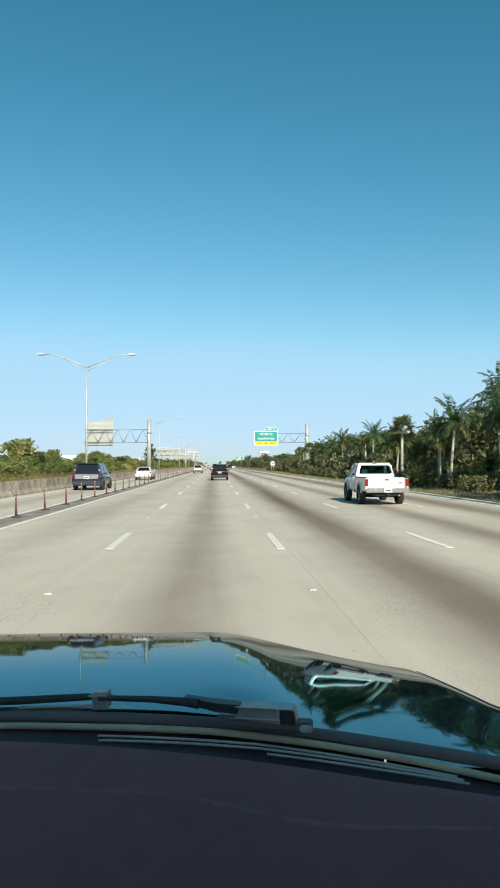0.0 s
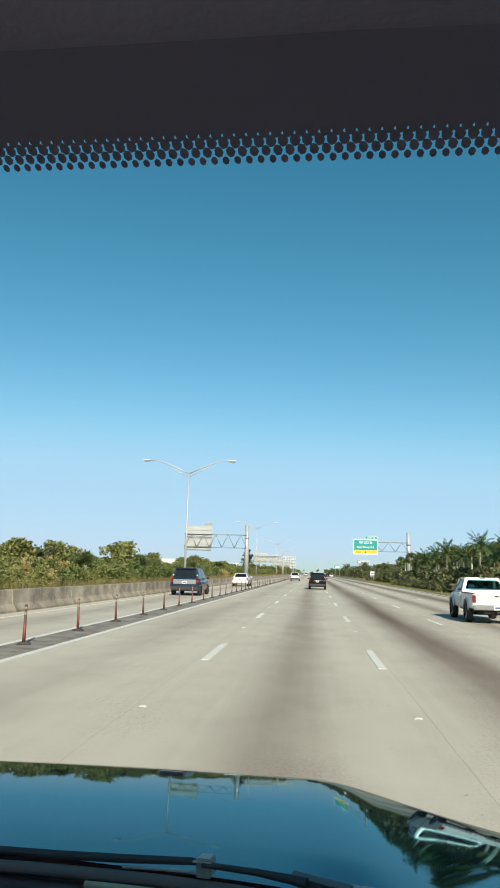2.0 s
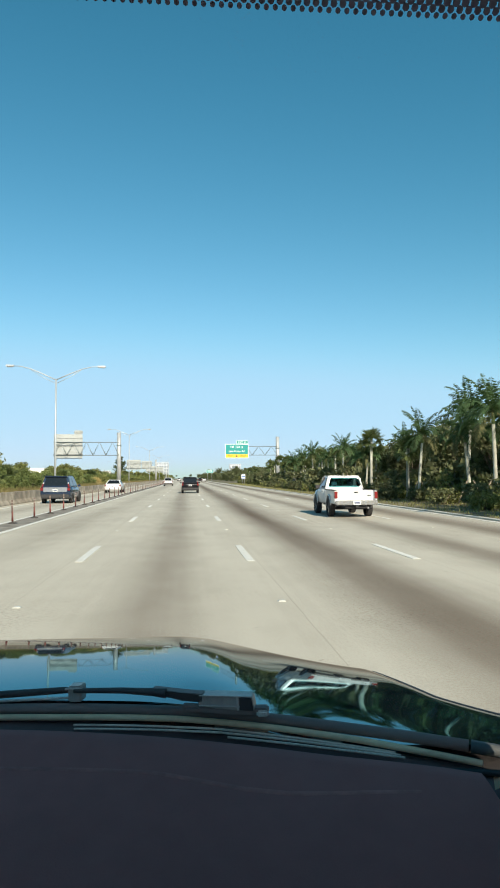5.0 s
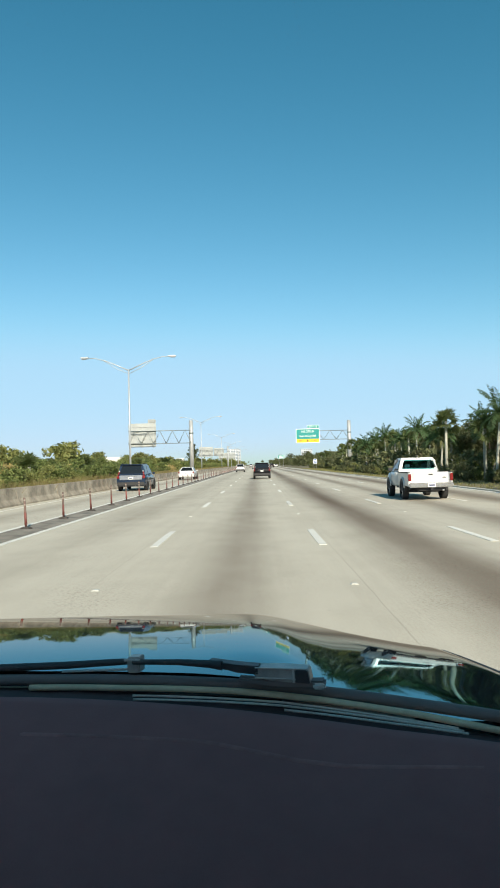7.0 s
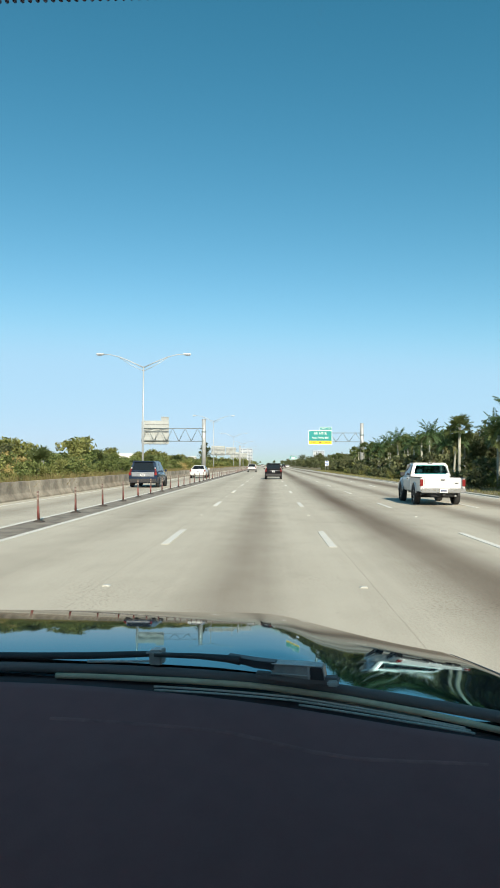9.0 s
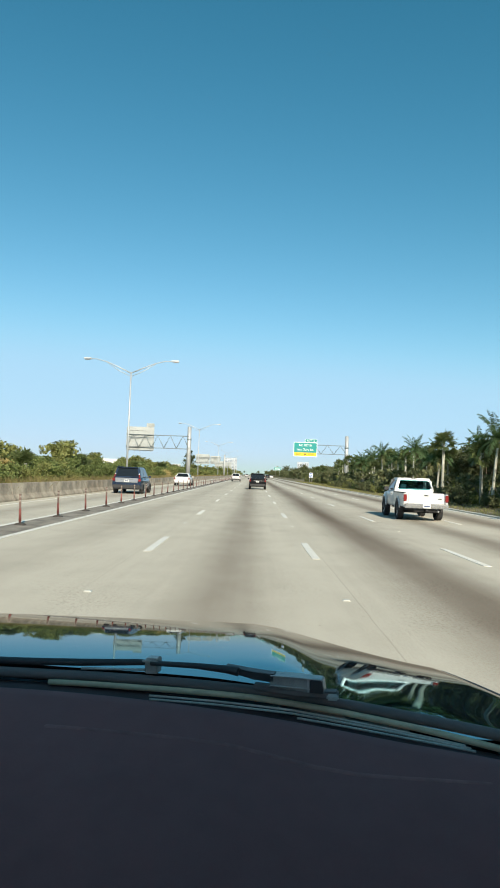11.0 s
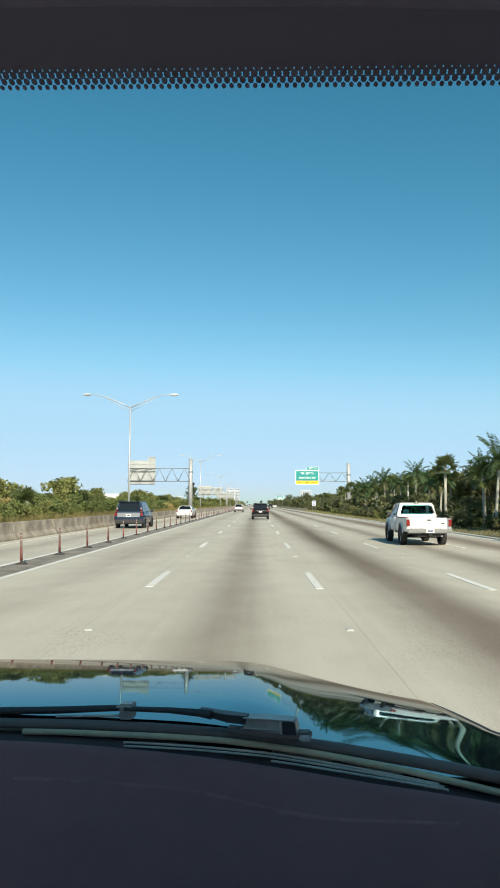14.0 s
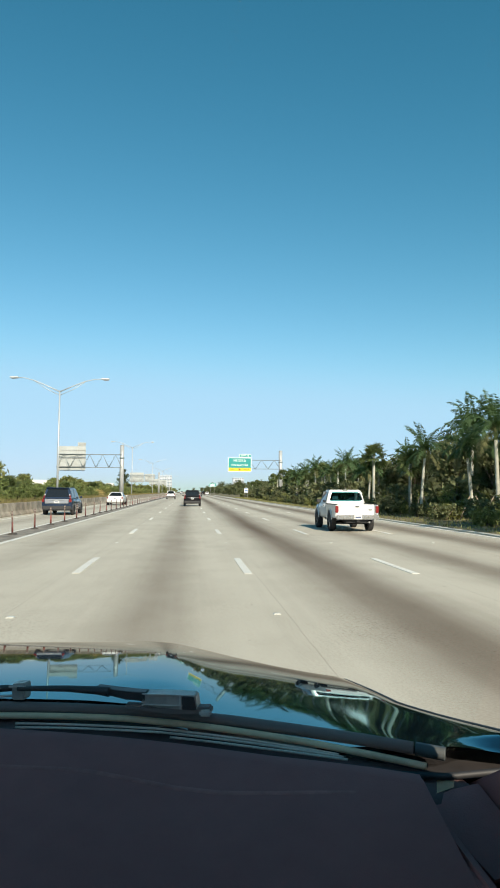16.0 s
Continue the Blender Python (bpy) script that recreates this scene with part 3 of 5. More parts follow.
part("clip_lip", slab(((-0.2235, 1.2610), (-0.1940, 1.2640)), ((-0.2235, 1.2640), (-0.1940, 1.2668)), -0.003, 0.0008), M_ARM_EDGE, clip)
blade_pts = [(-0.86, 1.225, 1.233), (-0.62, 1.214, 1.241), (-0.44, 1.2036, 1.2432), (-0.336, 1.1965, 1.2470), (-0.228, 1.1827, 1.2553), (-0.205, 1.178, 1.2553)]
part("wiper_blade", tube(blade_pts, [0.004, 0.0055, 0.0065, 0.0065, 0.0055, 0.003], 8), M_WIPER, wiper, "black rubber wiper blade")
part("blade_spring", tube([(-0.335, 1.190, 1.2385), (-0.27, 1.180, 1.2425), (-0.21, 1.168, 1.2470)], 0.0022, 6), M_ARM_EDGE, wiper, "thin pale spring strip under the blade")


def dash_mesh():
    us = np.linspace(-1.02, 0.868, 44)
    rows = [(-0.098, -0.090), (-0.103, -0.012), (-0.110, -0.0035), (-0.130, -0.0065), (-0.20, -0.024), (-0.28, -0.043), (-0.36, -0.064), (-0.50, -0.10), (-0.62, -0.13), (-0.68, -0.20), (-0.70, -0.45), (-0.66, -0.75)]
    verts = []
    for u in us:
        lift = 0.009 * min(max((abs(u) - 0.68) / 0.17, 0.0), 1.0)
        for a, b in rows:
            verts.append((CX + u, seal_y(u) + a, seal_z(u) + b + lift))
    m = len(rows)
    faces = [(i * m + j, (i + 1) * m + j, (i + 1) * m + j + 1, i * m + j + 1) for i in range(len(us) - 1) for j in range(m - 1)]
    return mesh_of("dashboard", verts, faces, M_DASH, True)


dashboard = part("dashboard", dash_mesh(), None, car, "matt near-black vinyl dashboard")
seam = []
for u in np.linspace(0.16, 0.80, 36):
    off = float(np.interp(u, (0.16, 0.30, 0.44, 0.56, 0.62, 0.70, 0.80), (0.198, 0.194, 0.187, 0.201, 0.198, 0.180, 0.160)))
    seam.append((CX + u, seal_y(u) - off, seal_z(u) - 0.0080 - 0.229 * (off - 0.13) - 0.0078 + 0.009 * min(max((u - 0.68) / 0.17, 0.0), 1.0)))
part("dashboard_seam", tube(seam, [0.002] + [0.009] * 34 + [0.002], 12), mat("seam_vinyl", (0.46, 0.165, 0.15), rough=0.95, spec=0.1, vary=0.3, scale=12), dashboard, "faint soft fold along the dashboard")
part("dashboard_end", box((0.357, 0.10, 0.60), (0.375, 0.845, 1.195), 0.006, (1.0, 0.9)), M_DASH, dashboard, "dark end of the dashboard beside the door")

trim = bmesh.new()
tri = [trim.verts.new(p) for p in ((0.3725, 0.965, 1.183), (0.4252, 0.925, 1.1936), (0.4211, 0.915, 1.190), (0.3785, 0.915, 1.177))]
trim.faces.new(tri)
bmesh.ops.solidify(trim, geom=trim.faces[:], thickness=0.006)
part("pillar_base_trim", trim, M_COWL_EDGE, dashboard, "beige wedge of trim at the pillar's foot")
part("glass_edge", tube([(0.3517, 0.945, 1.1966), (0.4198, 0.935, 1.1956), (0.4921, 0.93, 1.2022), (0.5628, 0.93, 1.2076)], 0.0048, 8), M_TRIM, dashboard, "black rubber edge below the windscreen's corner")
trim = bmesh.new()
tri = [trim.verts.new(p) for p in ((0.3790, 0.915, 1.170), (0.4211, 0.915, 1.184), (0.455, 0.915, 1.190), (0.455, 0.75, 1.172), (0.400, 0.75, 1.160))]
trim.faces.new(tri)
bmesh.ops.triangulate(trim, faces=trim.faces[:])
bmesh.ops.solidify(trim, geom=trim.faces[:], thickness=0.004)
part("pillar_trim", trim, M_DASH, dashboard, "dark vinyl trim at the pillar's foot")

# windscreen: a curved pane between the cowl and the roof's front edge
HEAD_Y, HEAD_Z = 0.2735, 1.838


def screen_point(u, v):
    """u across in metres from the middle, v from 0 at the cowl to 1 at the roof."""
    a = Vector((CX + u, seal_y(u) - 0.054, seal_z(u) - 0.042))
    b = Vector((CX + u * 0.86, HEAD_Y - 0.03 * (u / 0.8) ** 2, HEAD_Z - 0.02 * (u / 0.8) ** 2))
    p = a.lerp(b, v)
    p.z += 0.05 * 4 * v * (1 - v) * 0.5
    return p


nu, nv = 40, 14
vs = [screen_point(-0.92 + 1.84 * i / nu, j / nv) for i in range(nu + 1) for j in range(nv + 1)]
fs = [(i * (nv + 1) + j, (i + 1) * (nv + 1) + j, (i + 1) * (nv + 1) + j + 1, i * (nv + 1) + j + 1) for i in range(nu) for j in range(nv)]
screen = part("windscreen", mesh_of("windscreen", vs, fs, M_SCREEN, True), None, car, "clear windscreen with a dotted black border")
screen.visible_shadow = False


def frit():
    """The solid black band along the top of the pane, and its rows of dots."""
    verts, faces = [], []
    us = np.linspace(-0.92, 0.92, 81)
    for u in us:
        for v in (0.976, 0.99, 1.02):
            p = screen_point(u, v)
            verts.append((p.x, p.y - 0.003, p.z - 0.003))
    for i in range(len(us) - 1):
        for j in (0, 1):
            faces.append((i * 3 + j, (i + 1) * 3 + j, (i + 1) * 3 + j + 1, i * 3 + j + 1))
    return mesh_of("frit_band", verts, faces, M_FRIT)


def frit_dots():
    verts, faces = [], []
    pitch = 0.0043
    for row, (v, r) in enumerate(((0.9761, 0.00185), (0.9731, 0.00172), (0.9702, 0.00152), (0.9675, 0.00116))):
        n = int(1.72 / pitch)
        for i in range(n):
            u = -0.86 + pitch * (i + 0.5 * (row % 2))
            c = screen_point(u, v)
            du = (screen_point(u + 0.01, v) - screen_point(u - 0.01, v)).normalized()
            dv = (screen_point(u, v + 0.01) - screen_point(u, v - 0.01)).normalized()
            off = len(verts)
            for k in range(7):
                a = 2 * math.pi * k / 7
                p = c + r * (math.cos(a) * du + 1.15 * math.sin(a) * dv)
                verts.append((p.x, p.y - 0.0025, p.z - 0.0025))
            faces.append(tuple(range(off, off + 7)))
    return mesh_of("frit_dots", verts, faces, M_FRIT)


part("frit_band", frit(), None, screen, "solid black border of the windscreen")
tagged(part("frit_dots", frit_dots(), None, screen, "rows of small black dots below the border"), kind="stuff")

# roof, header, pillars, sides and wheels
roof_rows = [(HEAD_Y + 0.02, HEAD_Z + 0.012), (0.0, 1.895), (-0.6, 1.93), (-1.6, 1.93), (-2.4, 1.90), (-2.75, 1.84)]
vs, fs = [], []
for u in np.linspace(-0.985, 0.985, 20):
    for y, z in roof_rows:
        vs.append((CX + u, y - (0.03 * (u / 0.8) ** 2 if y > 0.1 else 0), z - 0.05 * abs(u / 0.93) ** 3))
m = len(roof_rows)
fs = [(i * m + j, (i + 1) * m + j, (i + 1) * m + j + 1, i * m + j + 1) for i in range(19) for j in range(m - 1)]
part("roof", mesh_of("roof", vs, fs, M_BLACK_PAINT, True), None, car, "black roof panel")
vs = []
liner = [(HEAD_Y - 0.005, HEAD_Z - 0.004), (HEAD_Y - 0.02, HEAD_Z - 0.006), (HEAD_Y - 0.055, HEAD_Z + 0.012), (0.0, 1.875), (-0.6, 1.905), (-1.6, 1.905), (-2.6, 1.86)]
for u in np.linspace(-0.985, 0.985, 20):
    for y, z in liner:
        vs.append((CX + u, y - (0.03 * (u / 0.8) ** 2 if y > 0.1 else 0), z - 0.05 * abs(u / 0.93) ** 3))
m = len(liner)
fs = [(i * m + j, (i + 1) * m + j, (i + 1) * m + j + 1, i * m + j + 1) for i in range(19) for j in range(m - 1)]
part("headliner", mesh_of("headliner", vs, fs, M_LINER, True), None, car, "dark fabric headliner above the windscreen")
for s in (-1, 1):
    part("windscreen_pillar", tube([(CX + s * 1.06, 0.70, 1.14), (CX + s * 1.02, 0.48, 1.42), (CX + s * 0.95, 0.17, 1.80)], [0.05, 0.04, 0.04], 10), M_TRIM, car)
    side = outline_plate([(2.0, 0.45), (2.0, 0.90), (1.75, 1.02), (0.85, 1.15), (-2.9, 1.15), (-2.95, 0.4), (-2.3, 0.32), (-2.1, 0.62), (-1.75, 0.72), (-1.4, 0.62), (-1.2, 0.28), (0.95, 0.28), (1.15, 0.62), (1.48, 0.72), (1.8, 0.62)], 0, 0.06)
    ob = part("side_panel", side, M_BLACK_PAINT, car)
    ob.matrix_basis = Matrix.Translation((CX + s * 0.955 + (0.06 if s > 0 else 0.0), 0, 0)) @ pose(0, 0, 0, 0, 0, 90)
    # unseen panes: the right one blocks the sun, the left one lets light in
    gl = outline_plate([(0.82, 1.13), (0.79, 1.25), (0.72, 1.42), (0.42, 1.88), (-2.3, 1.88), (-2.8, 1.15)], 0, 0.006)
    ob = part("side_window", gl, M_SUN_BLOCK if s > 0 else M_SIDE, car, "side window")
    ob.matrix_basis = Matrix.Translation((CX + s * 0.965, 0, 0)) @ pose(0, 0, 0, 0, 0, 90)
for s in (-1, 1):
    corner = outline_plate([(1.0, 1.08), (0.975, 1.165), (0.851, 1.238), (0.70, 1.32), (0.70, 1.08)], 0, 0.02)
    ob = part("mirror_corner", corner, M_DASH, car, "black triangle at the foot of the side window")
    ob.matrix_basis = Matrix.Translation((CX + s * 0.968 + (0.02 if s > 0 else 0.0), 0, 0)) @ pose(0, 0, 0, 0, 0, 90)
for s in (-1, 1):
    part("door_panel", box((min(CX + s * 0.935, CX + s * 0.958), -2.80, 0.34), (max(CX + s * 0.935, CX + s * 0.958), 0.925, 1.165), 0.01), M_DASH, car, "dark vinyl door panel")
part("tailgate", box((CX - 0.93, -2.95, 0.4), (CX + 0.93, -2.85, 1.12), 0.03), M_BLACK_PAINT, car)
# unseen rear window and pale floor let in and bounce light onto the headliner
part("rear_window", box((CX - 0.93, -2.92, 1.12), (CX + 0.93, -2.90, 1.86)), M_SIDE, car, "unseen rear window, left clear to light the cabin")
part("car_floor", box((CX - 0.93, -2.9, 0.28), (CX + 0.93, 1.9, 0.34)), M_BOUNCE_FLOOR, car, "unseen car floor, kept pale beige to bounce light")
us = np.linspace(-0.99, 0.99, 30)
rows = ((0.05, 0.95), (0.09, 0.80), (0.11, 0.62), (0.11, 0.45), (0.05, 0.30), (-0.3, 0.26))
vs = [(CX + u, nose_y(u) + a, z) for u in us for a, z in rows]
m = len(rows)
fs = [(i * m + j, (i + 1) * m + j, (i + 1) * m + j + 1, i * m + j + 1) for i in range(len(us) - 1) for j in range(m - 1)]
bumper = part("front_bumper", mesh_of("front_bumper", vs, fs, M_BLACK_PAINT, True), None, car)
part("grille", box((CX - 0.45, nose_y(0.3) + 0.09, 0.50), (CX + 0.45, nose_y(0) + 0.13, 0.78), 0.02), M_TRIM, bumper)
for s in (-1, 1):
    part("headlight", box((min(CX + s * 0.58, CX + s * 0.90), nose_y(0.8) + 0.02, 0.76), (max(CX + s * 0.58, CX + s * 0.90), nose_y(0.6) + 0.10, 0.92), 0.03), M_RIM, bumper)


def wheel(parent, x, y, r=0.34, w=0.22, side=1):
    """A tyre with its rim; side is the way that it faces."""
    bm = bmesh.new()
    n = 24
    prof = ((-w / 2, r * 0.62), (-w / 2, r * 0.94), (-w / 2 + 0.03, r), (w / 2 - 0.03, r), (w / 2, r * 0.94), (w / 2, r * 0.62))
    rings = [[bm.verts.new((dx, rr * math.cos(2 * math.pi * k / n), rr * math.sin(2 * math.pi * k / n))) for dx, rr in prof] for k in range(n)]
    for k in range(n):
        a, b = rings[k], rings[(k + 1) % n]
        for j in range(len(prof) - 1):
            bm.faces.new((a[j], a[j + 1], b[j + 1], b[j]))
    wh = part("wheel", bm, M_TYRE, parent)
    wh.location = (x, y, r)
    bm = bmesh.new()
    hub = bm.verts.new((side * w * 0.30, 0, 0))
    ring = [bm.verts.new((side * w * (0.40 if k % 4 < 2 else 0.22), r * 0.64 * math.cos(2 * math.pi * k / 20), r * 0.64 * math.sin(2 * math.pi * k / 20))) for k in range(20)]
    for k in range(20):
        bm.faces.new((hub, ring[k], ring[(k + 1) % 20]))
    part("rim", bm, M_RIM, wh)
    return wh


for s in (-1, 1):
    for y in (1.48, -1.75):
        wheel(car, CX + s * 0.84, y, 0.35, 0.22, s)


# ---------------------------------------------------------------- other vehicles
def loft(stations, material, smooth=True):
    """A body from stations (y, half width below, half width at mid, half width on top, z bottom, z top)."""
    verts, faces = [], []
    n = 0
    for y, wb, wm, wt, z0, z1 in stations:
        h = z1 - z0
        half = [(wb * 0.9, z0), (wb, z0 + h * 0.08), (wm, z0 + h * 0.45), (wm * 0.6 + wt * 0.4, z0 + h * 0.75), (wt, z0 + h * 0.93), (wt * 0.9, z1 - h * 0.012), (wt * 0.5, z1)]
        ring = [(x, y, z) for x, z in half] + [(-x, y, z) for x, z in reversed(half)]
        n = len(ring)
        verts += ring
    for i in range(len(stations) - 1):
        for k in range(n):
            faces.append((i * n + k, i * n + (k + 1) % n, (i + 1) * n + (k + 1) % n, (i + 1) * n + k))
    faces.append(tuple(range(n)))
    faces.append(tuple(range(len(verts) - 1, len(verts) - n - 1, -1)))
    me = mesh_of("body", verts, faces, material, smooth)
    bm = bmesh.new()
    bm.from_mesh(me)
    bpy.data.meshes.remove(me)
    return bm


def quad_plate(corners, thick, normal):
    bm = bmesh.new()
    a = [bm.verts.new(c) for c in corners]
    b = [bm.verts.new(Vector(c) + Vector(normal) * thick) for c in corners]
    n = len(a)
    bm.faces.new(a)
    bm.faces.new(b[::-1])
    for i in range(n):
        bm.faces.new((a[i], a[(i + 1) % n], b[(i + 1) % n], b[i]))
    return bm


def plate(parent, y, z, w=0.31):
    p = part("number_plate", box((-w / 2, y - 0.012, z - 0.08), (w / 2, y, z + 0.08), 0.004), M_PLATE, parent, "white number plate")
    part("plate_bar", box((-w * 0.36, y - 0.016, z - 0.035), (w * 0.36, y - 0.0125, z + 0.03)), M_PLATE_INK, p)


def arches(parent, xs, ys, r):
    for s in (-1, 1):
        for y in ys:
            bm = bmesh.new()
            n = 14
            pts = [(y + r * math.cos(math.pi * k / n), r * 0.92 + r * 0.98 * math.sin(math.pi * k / n)) for k in range(n + 1)] + [(y - r, 0.28), (y + r, 0.28)]
            a = [bm.verts.new((s * xs, p, q)) for p, q in pts]
            b = [bm.verts.new((s * (xs - 0.1), p, q)) for p, q in pts]
            bm.faces.new(a)
            bm.faces.new(b[::-1])
            for i in range(len(a)):
                bm.faces.new((a[i], a[(i + 1) % len(a)], b[(i + 1) % len(a)], b[i]))
            part("wheel_arch", bm, M_TRIM, parent)


def pickup(at):
    """White single-cab pickup; y = 0 at the rear bumper, front towards +y."""
    t = empty("pickup_truck", "white single-cab pickup truck with chrome rear bumper", "pickup truck", at=at)
    bed = bmesh.new()
    for lo, hi in (((-0.87, 0.12, 0.48), (-0.80, 2.05, 1.02)), ((0.80, 0.12, 0.48), (0.87, 2.05, 1.02)), ((-0.80, 1.98, 0.5), (0.80, 2.05, 1.02)), ((-0.80, 0.12, 0.48), (0.80, 2.0, 0.56))):
        box(lo, hi, 0.02, bm=bed)
    body = part("bed", bed, M_WHITE_PAINT, t)
    part("tailgate", box((-0.70, 0.09, 0.55), (0.70, 0.15, 1.035), 0.015), M_WHITE_PAINT, t, "plain white tailgate")
    part("tailgate_handle", box((-0.08, 0.075, 0.92), (0.08, 0.09, 0.965), 0.006), M_TRIM, t)
    part("tailgate_badge", box((0.46, 0.082, 0.80), (0.60, 0.09, 0.835), 0.003), M_TRIM, t)
    for s in (-1, 1):
        x0, x1 = sorted((s * 0.755, s * 0.878))
        part("tail_light", box((x0, 0.085, 0.70), (x1, 0.17, 0.97), 0.012), M_TAIL, t, "red tail light")
        part("bed_rail", box((min(s * 0.79, s * 0.89), 0.1, 1.015), (max(s * 0.79, s * 0.89), 2.06, 1.045), 0.008), M_TRIM, t)
    bumper = part("rear_bumper", box((-0.86, -0.06, 0.44), (0.86, 0.09, 0.62), 0.03), M_CHROME, t, "chrome rear step bumper")
    plate(bumper, -0.062, 0.53)
    part("cab", loft([(2.05, 0.84, 0.87, 0.84, 0.45, 1.08), (3.2, 0.84, 0.875, 0.85, 0.42, 1.06), (3.55, 0.84, 0.875, 0.85, 0.42, 1.06)], M_WHITE_PAINT), M_WHITE_PAINT, t)
    part("engine_bay", loft([(3.55, 0.84, 0.875, 0.84, 0.42, 1.06), (4.3, 0.84, 0.87, 0.80, 0.42, 1.00), (4.62, 0.80, 0.82, 0.72, 0.42, 0.92), (4.72, 0.74, 0.76, 0.66, 0.46, 0.84)], M_WHITE_PAINT), M_WHITE_PAINT, t)
    lower = [(-0.83, 2.06, 1.05), (0.83, 2.06, 1.05), (0.83, 3.55, 1.05), (-0.83, 3.55, 1.05)]
    upper = [(-0.66, 2.20, 1.60), (0.66, 2.20, 1.60), (0.66, 2.95, 1.60), (-0.66, 2.95, 1.60)]
    part("cab_roof", box((-0.675, 2.185, 1.555), (0.675, 2.975, 1.622), 0.03), M_WHITE_PAINT, t, "rounded white cab roof")
    faces = ((0, 1, 0.105, 0.14, 0.115), (2, 3, 0.08, 0.10, 0.10), (1, 2, 0.10, 0.08, 0.12), (3, 0, 0.10, 0.08, 0.12))
    for i, j, edge, low, high in faces:
        a, b, c, d = (Vector(p) for p in (lower[i], lower[j], upper[j], upper[i]))
        across, rise = (b - a).length, (d - a).length
        outer = [a, b, c, d]
        hole = [(a + (b - a) * (p / across)).lerp(d + (c - d) * (p / across * 1.15), q / rise) for p, q in ((edge, low), (across - edge, low), (across - edge * 1.1, rise - high), (edge * 1.1, rise - high))]
        inward = (Vector((0, 2.6, 1.3)) - (a + b + c + d) / 4).normalized() * 0.045
        bm = bmesh.new()
        rings = [[bm.verts.new(p) for p in ring] for ring in (outer, hole, [p + inward for p in hole], [p + inward for p in outer])]
        for r0, r1 in zip(rings, rings[1:] + rings[:1]):
            for k in range(4):
                bm.faces.new((r0[k], r0[(k + 1) % 4], r1[(k + 1) % 4], r1[k]))
        bmesh.ops.recalc_face_normals(bm, faces=bm.faces[:])
        part("window_surround", bm, M_WHITE_PAINT, t, "white metal round the cab's window")
        part("cab_pillar", tube([a + inward * 0.4, d + inward * 0.4], [0.034, 0.03], 8), M_WHITE_PAINT, t)
    part("bench_seat", box((-0.66, 2.42, 0.95), (0.66, 2.56, 1.20), 0.04), M_TRIM, t, "dark bench seat seen through the glass")
    for s in (-1, 1):
        part("headrest", box((s * 0.36 - 0.12, 2.46, 1.20), (s * 0.36 + 0.12, 2.55, 1.36), 0.03), M_RIM if s < 0 else M_TRIM, t, "pale headrest" if s < 0 else "dark headrest")
    part("rear_window", quad_plate([(-0.68, 2.068, 1.13), (0.68, 2.068, 1.13), (0.575, 2.165, 1.535), (-0.575, 2.165, 1.535)], 0.005, (0, -0.97, 0.23)), M_TRUCKGLASS, t, "greenish rear window of the cab")
    part("stop_lamp", box((-0.12, 2.16, 1.585), (0.12, 2.19, 1.608), 0.004), M_TRIM, t)
    for s in (-1, 1):
        part("side_window", quad_plate([(s * 0.815, 2.35, 1.10), (s * 0.815, 3.35, 1.10), (s * 0.69, 2.92, 1.52), (s * 0.69, 2.38, 1.52)], 0.012, (s * 0.95, 0, 0.28)), M_CARGLASS, t)
        part("wing_mirror", box((min(s * 0.86, s * 1.04), 3.12, 1.06), (max(s * 0.86, s * 1.04), 3.2, 1.22), 0.02), M_TRIM, t)
        part("door_handle", box((min(s * 0.872, s * 0.892), 2.42, 0.93), (max(s * 0.872, s * 0.892), 2.56, 0.96), 0.004), M_TRIM, t)
    part("windscreen", quad_plate([(-0.74, 3.50, 1.10), (0.74, 3.50, 1.10), (0.60, 3.0, 1.57), (-0.60, 3.0, 1.57)], 0.005, (0, 0.7, 0.7)), M_TRUCKGLASS, t)
    part("rear_axle", tube([(-0.7, 1.25, 0.34), (0.7, 1.25, 0.34)], 0.06, 8), M_TRIM, t)
    part("underbody", box((-0.45, 0.15, 0.30), (0.45, 4.4, 0.47), 0.02), M_TRIM, t)
    arches(t, 0.882, (1.25, 3.95), 0.42)
    for s in (-1, 1):
        for y in (1.25, 3.95):
            wheel(t, s * 0.79, y, 0.365, 0.24, s)
    for ob in t.children:
        if ob.name.split(".")[0] not in ("wheel", "rear_axle"):
            ob.location.z = 0.075
    part("tow_hitch", box((-0.05, -0.10, 0.42), (0.05, 0.12, 0.48), 0.008), M_TRIM, t)
    part("exhaust_pipe", tube([(0.50, 0.10, 0.40), (0.50, 0.55, 0.40)], 0.035, 8), M_RIM, t)
    for s in (-1, 1):
        flare = [(s * 0.885, 1.25 + 0.44 * math.cos(a), 0.46 + 0.44 * math.sin(a)) for a in np.linspace(0.05, math.pi - 0.05, 13)]
        part("arch_flare", tube(flare, 0.028, 6), M_WHITE_PAINT, t, "white lip round the rear wheel arch")
        flare = [(x, y + 2.70, z) for x, y, z in flare]
        part("arch_flare", tube(flare, 0.028, 6), M_WHITE_PAINT, t, "white lip round the front wheel arch")
    return t


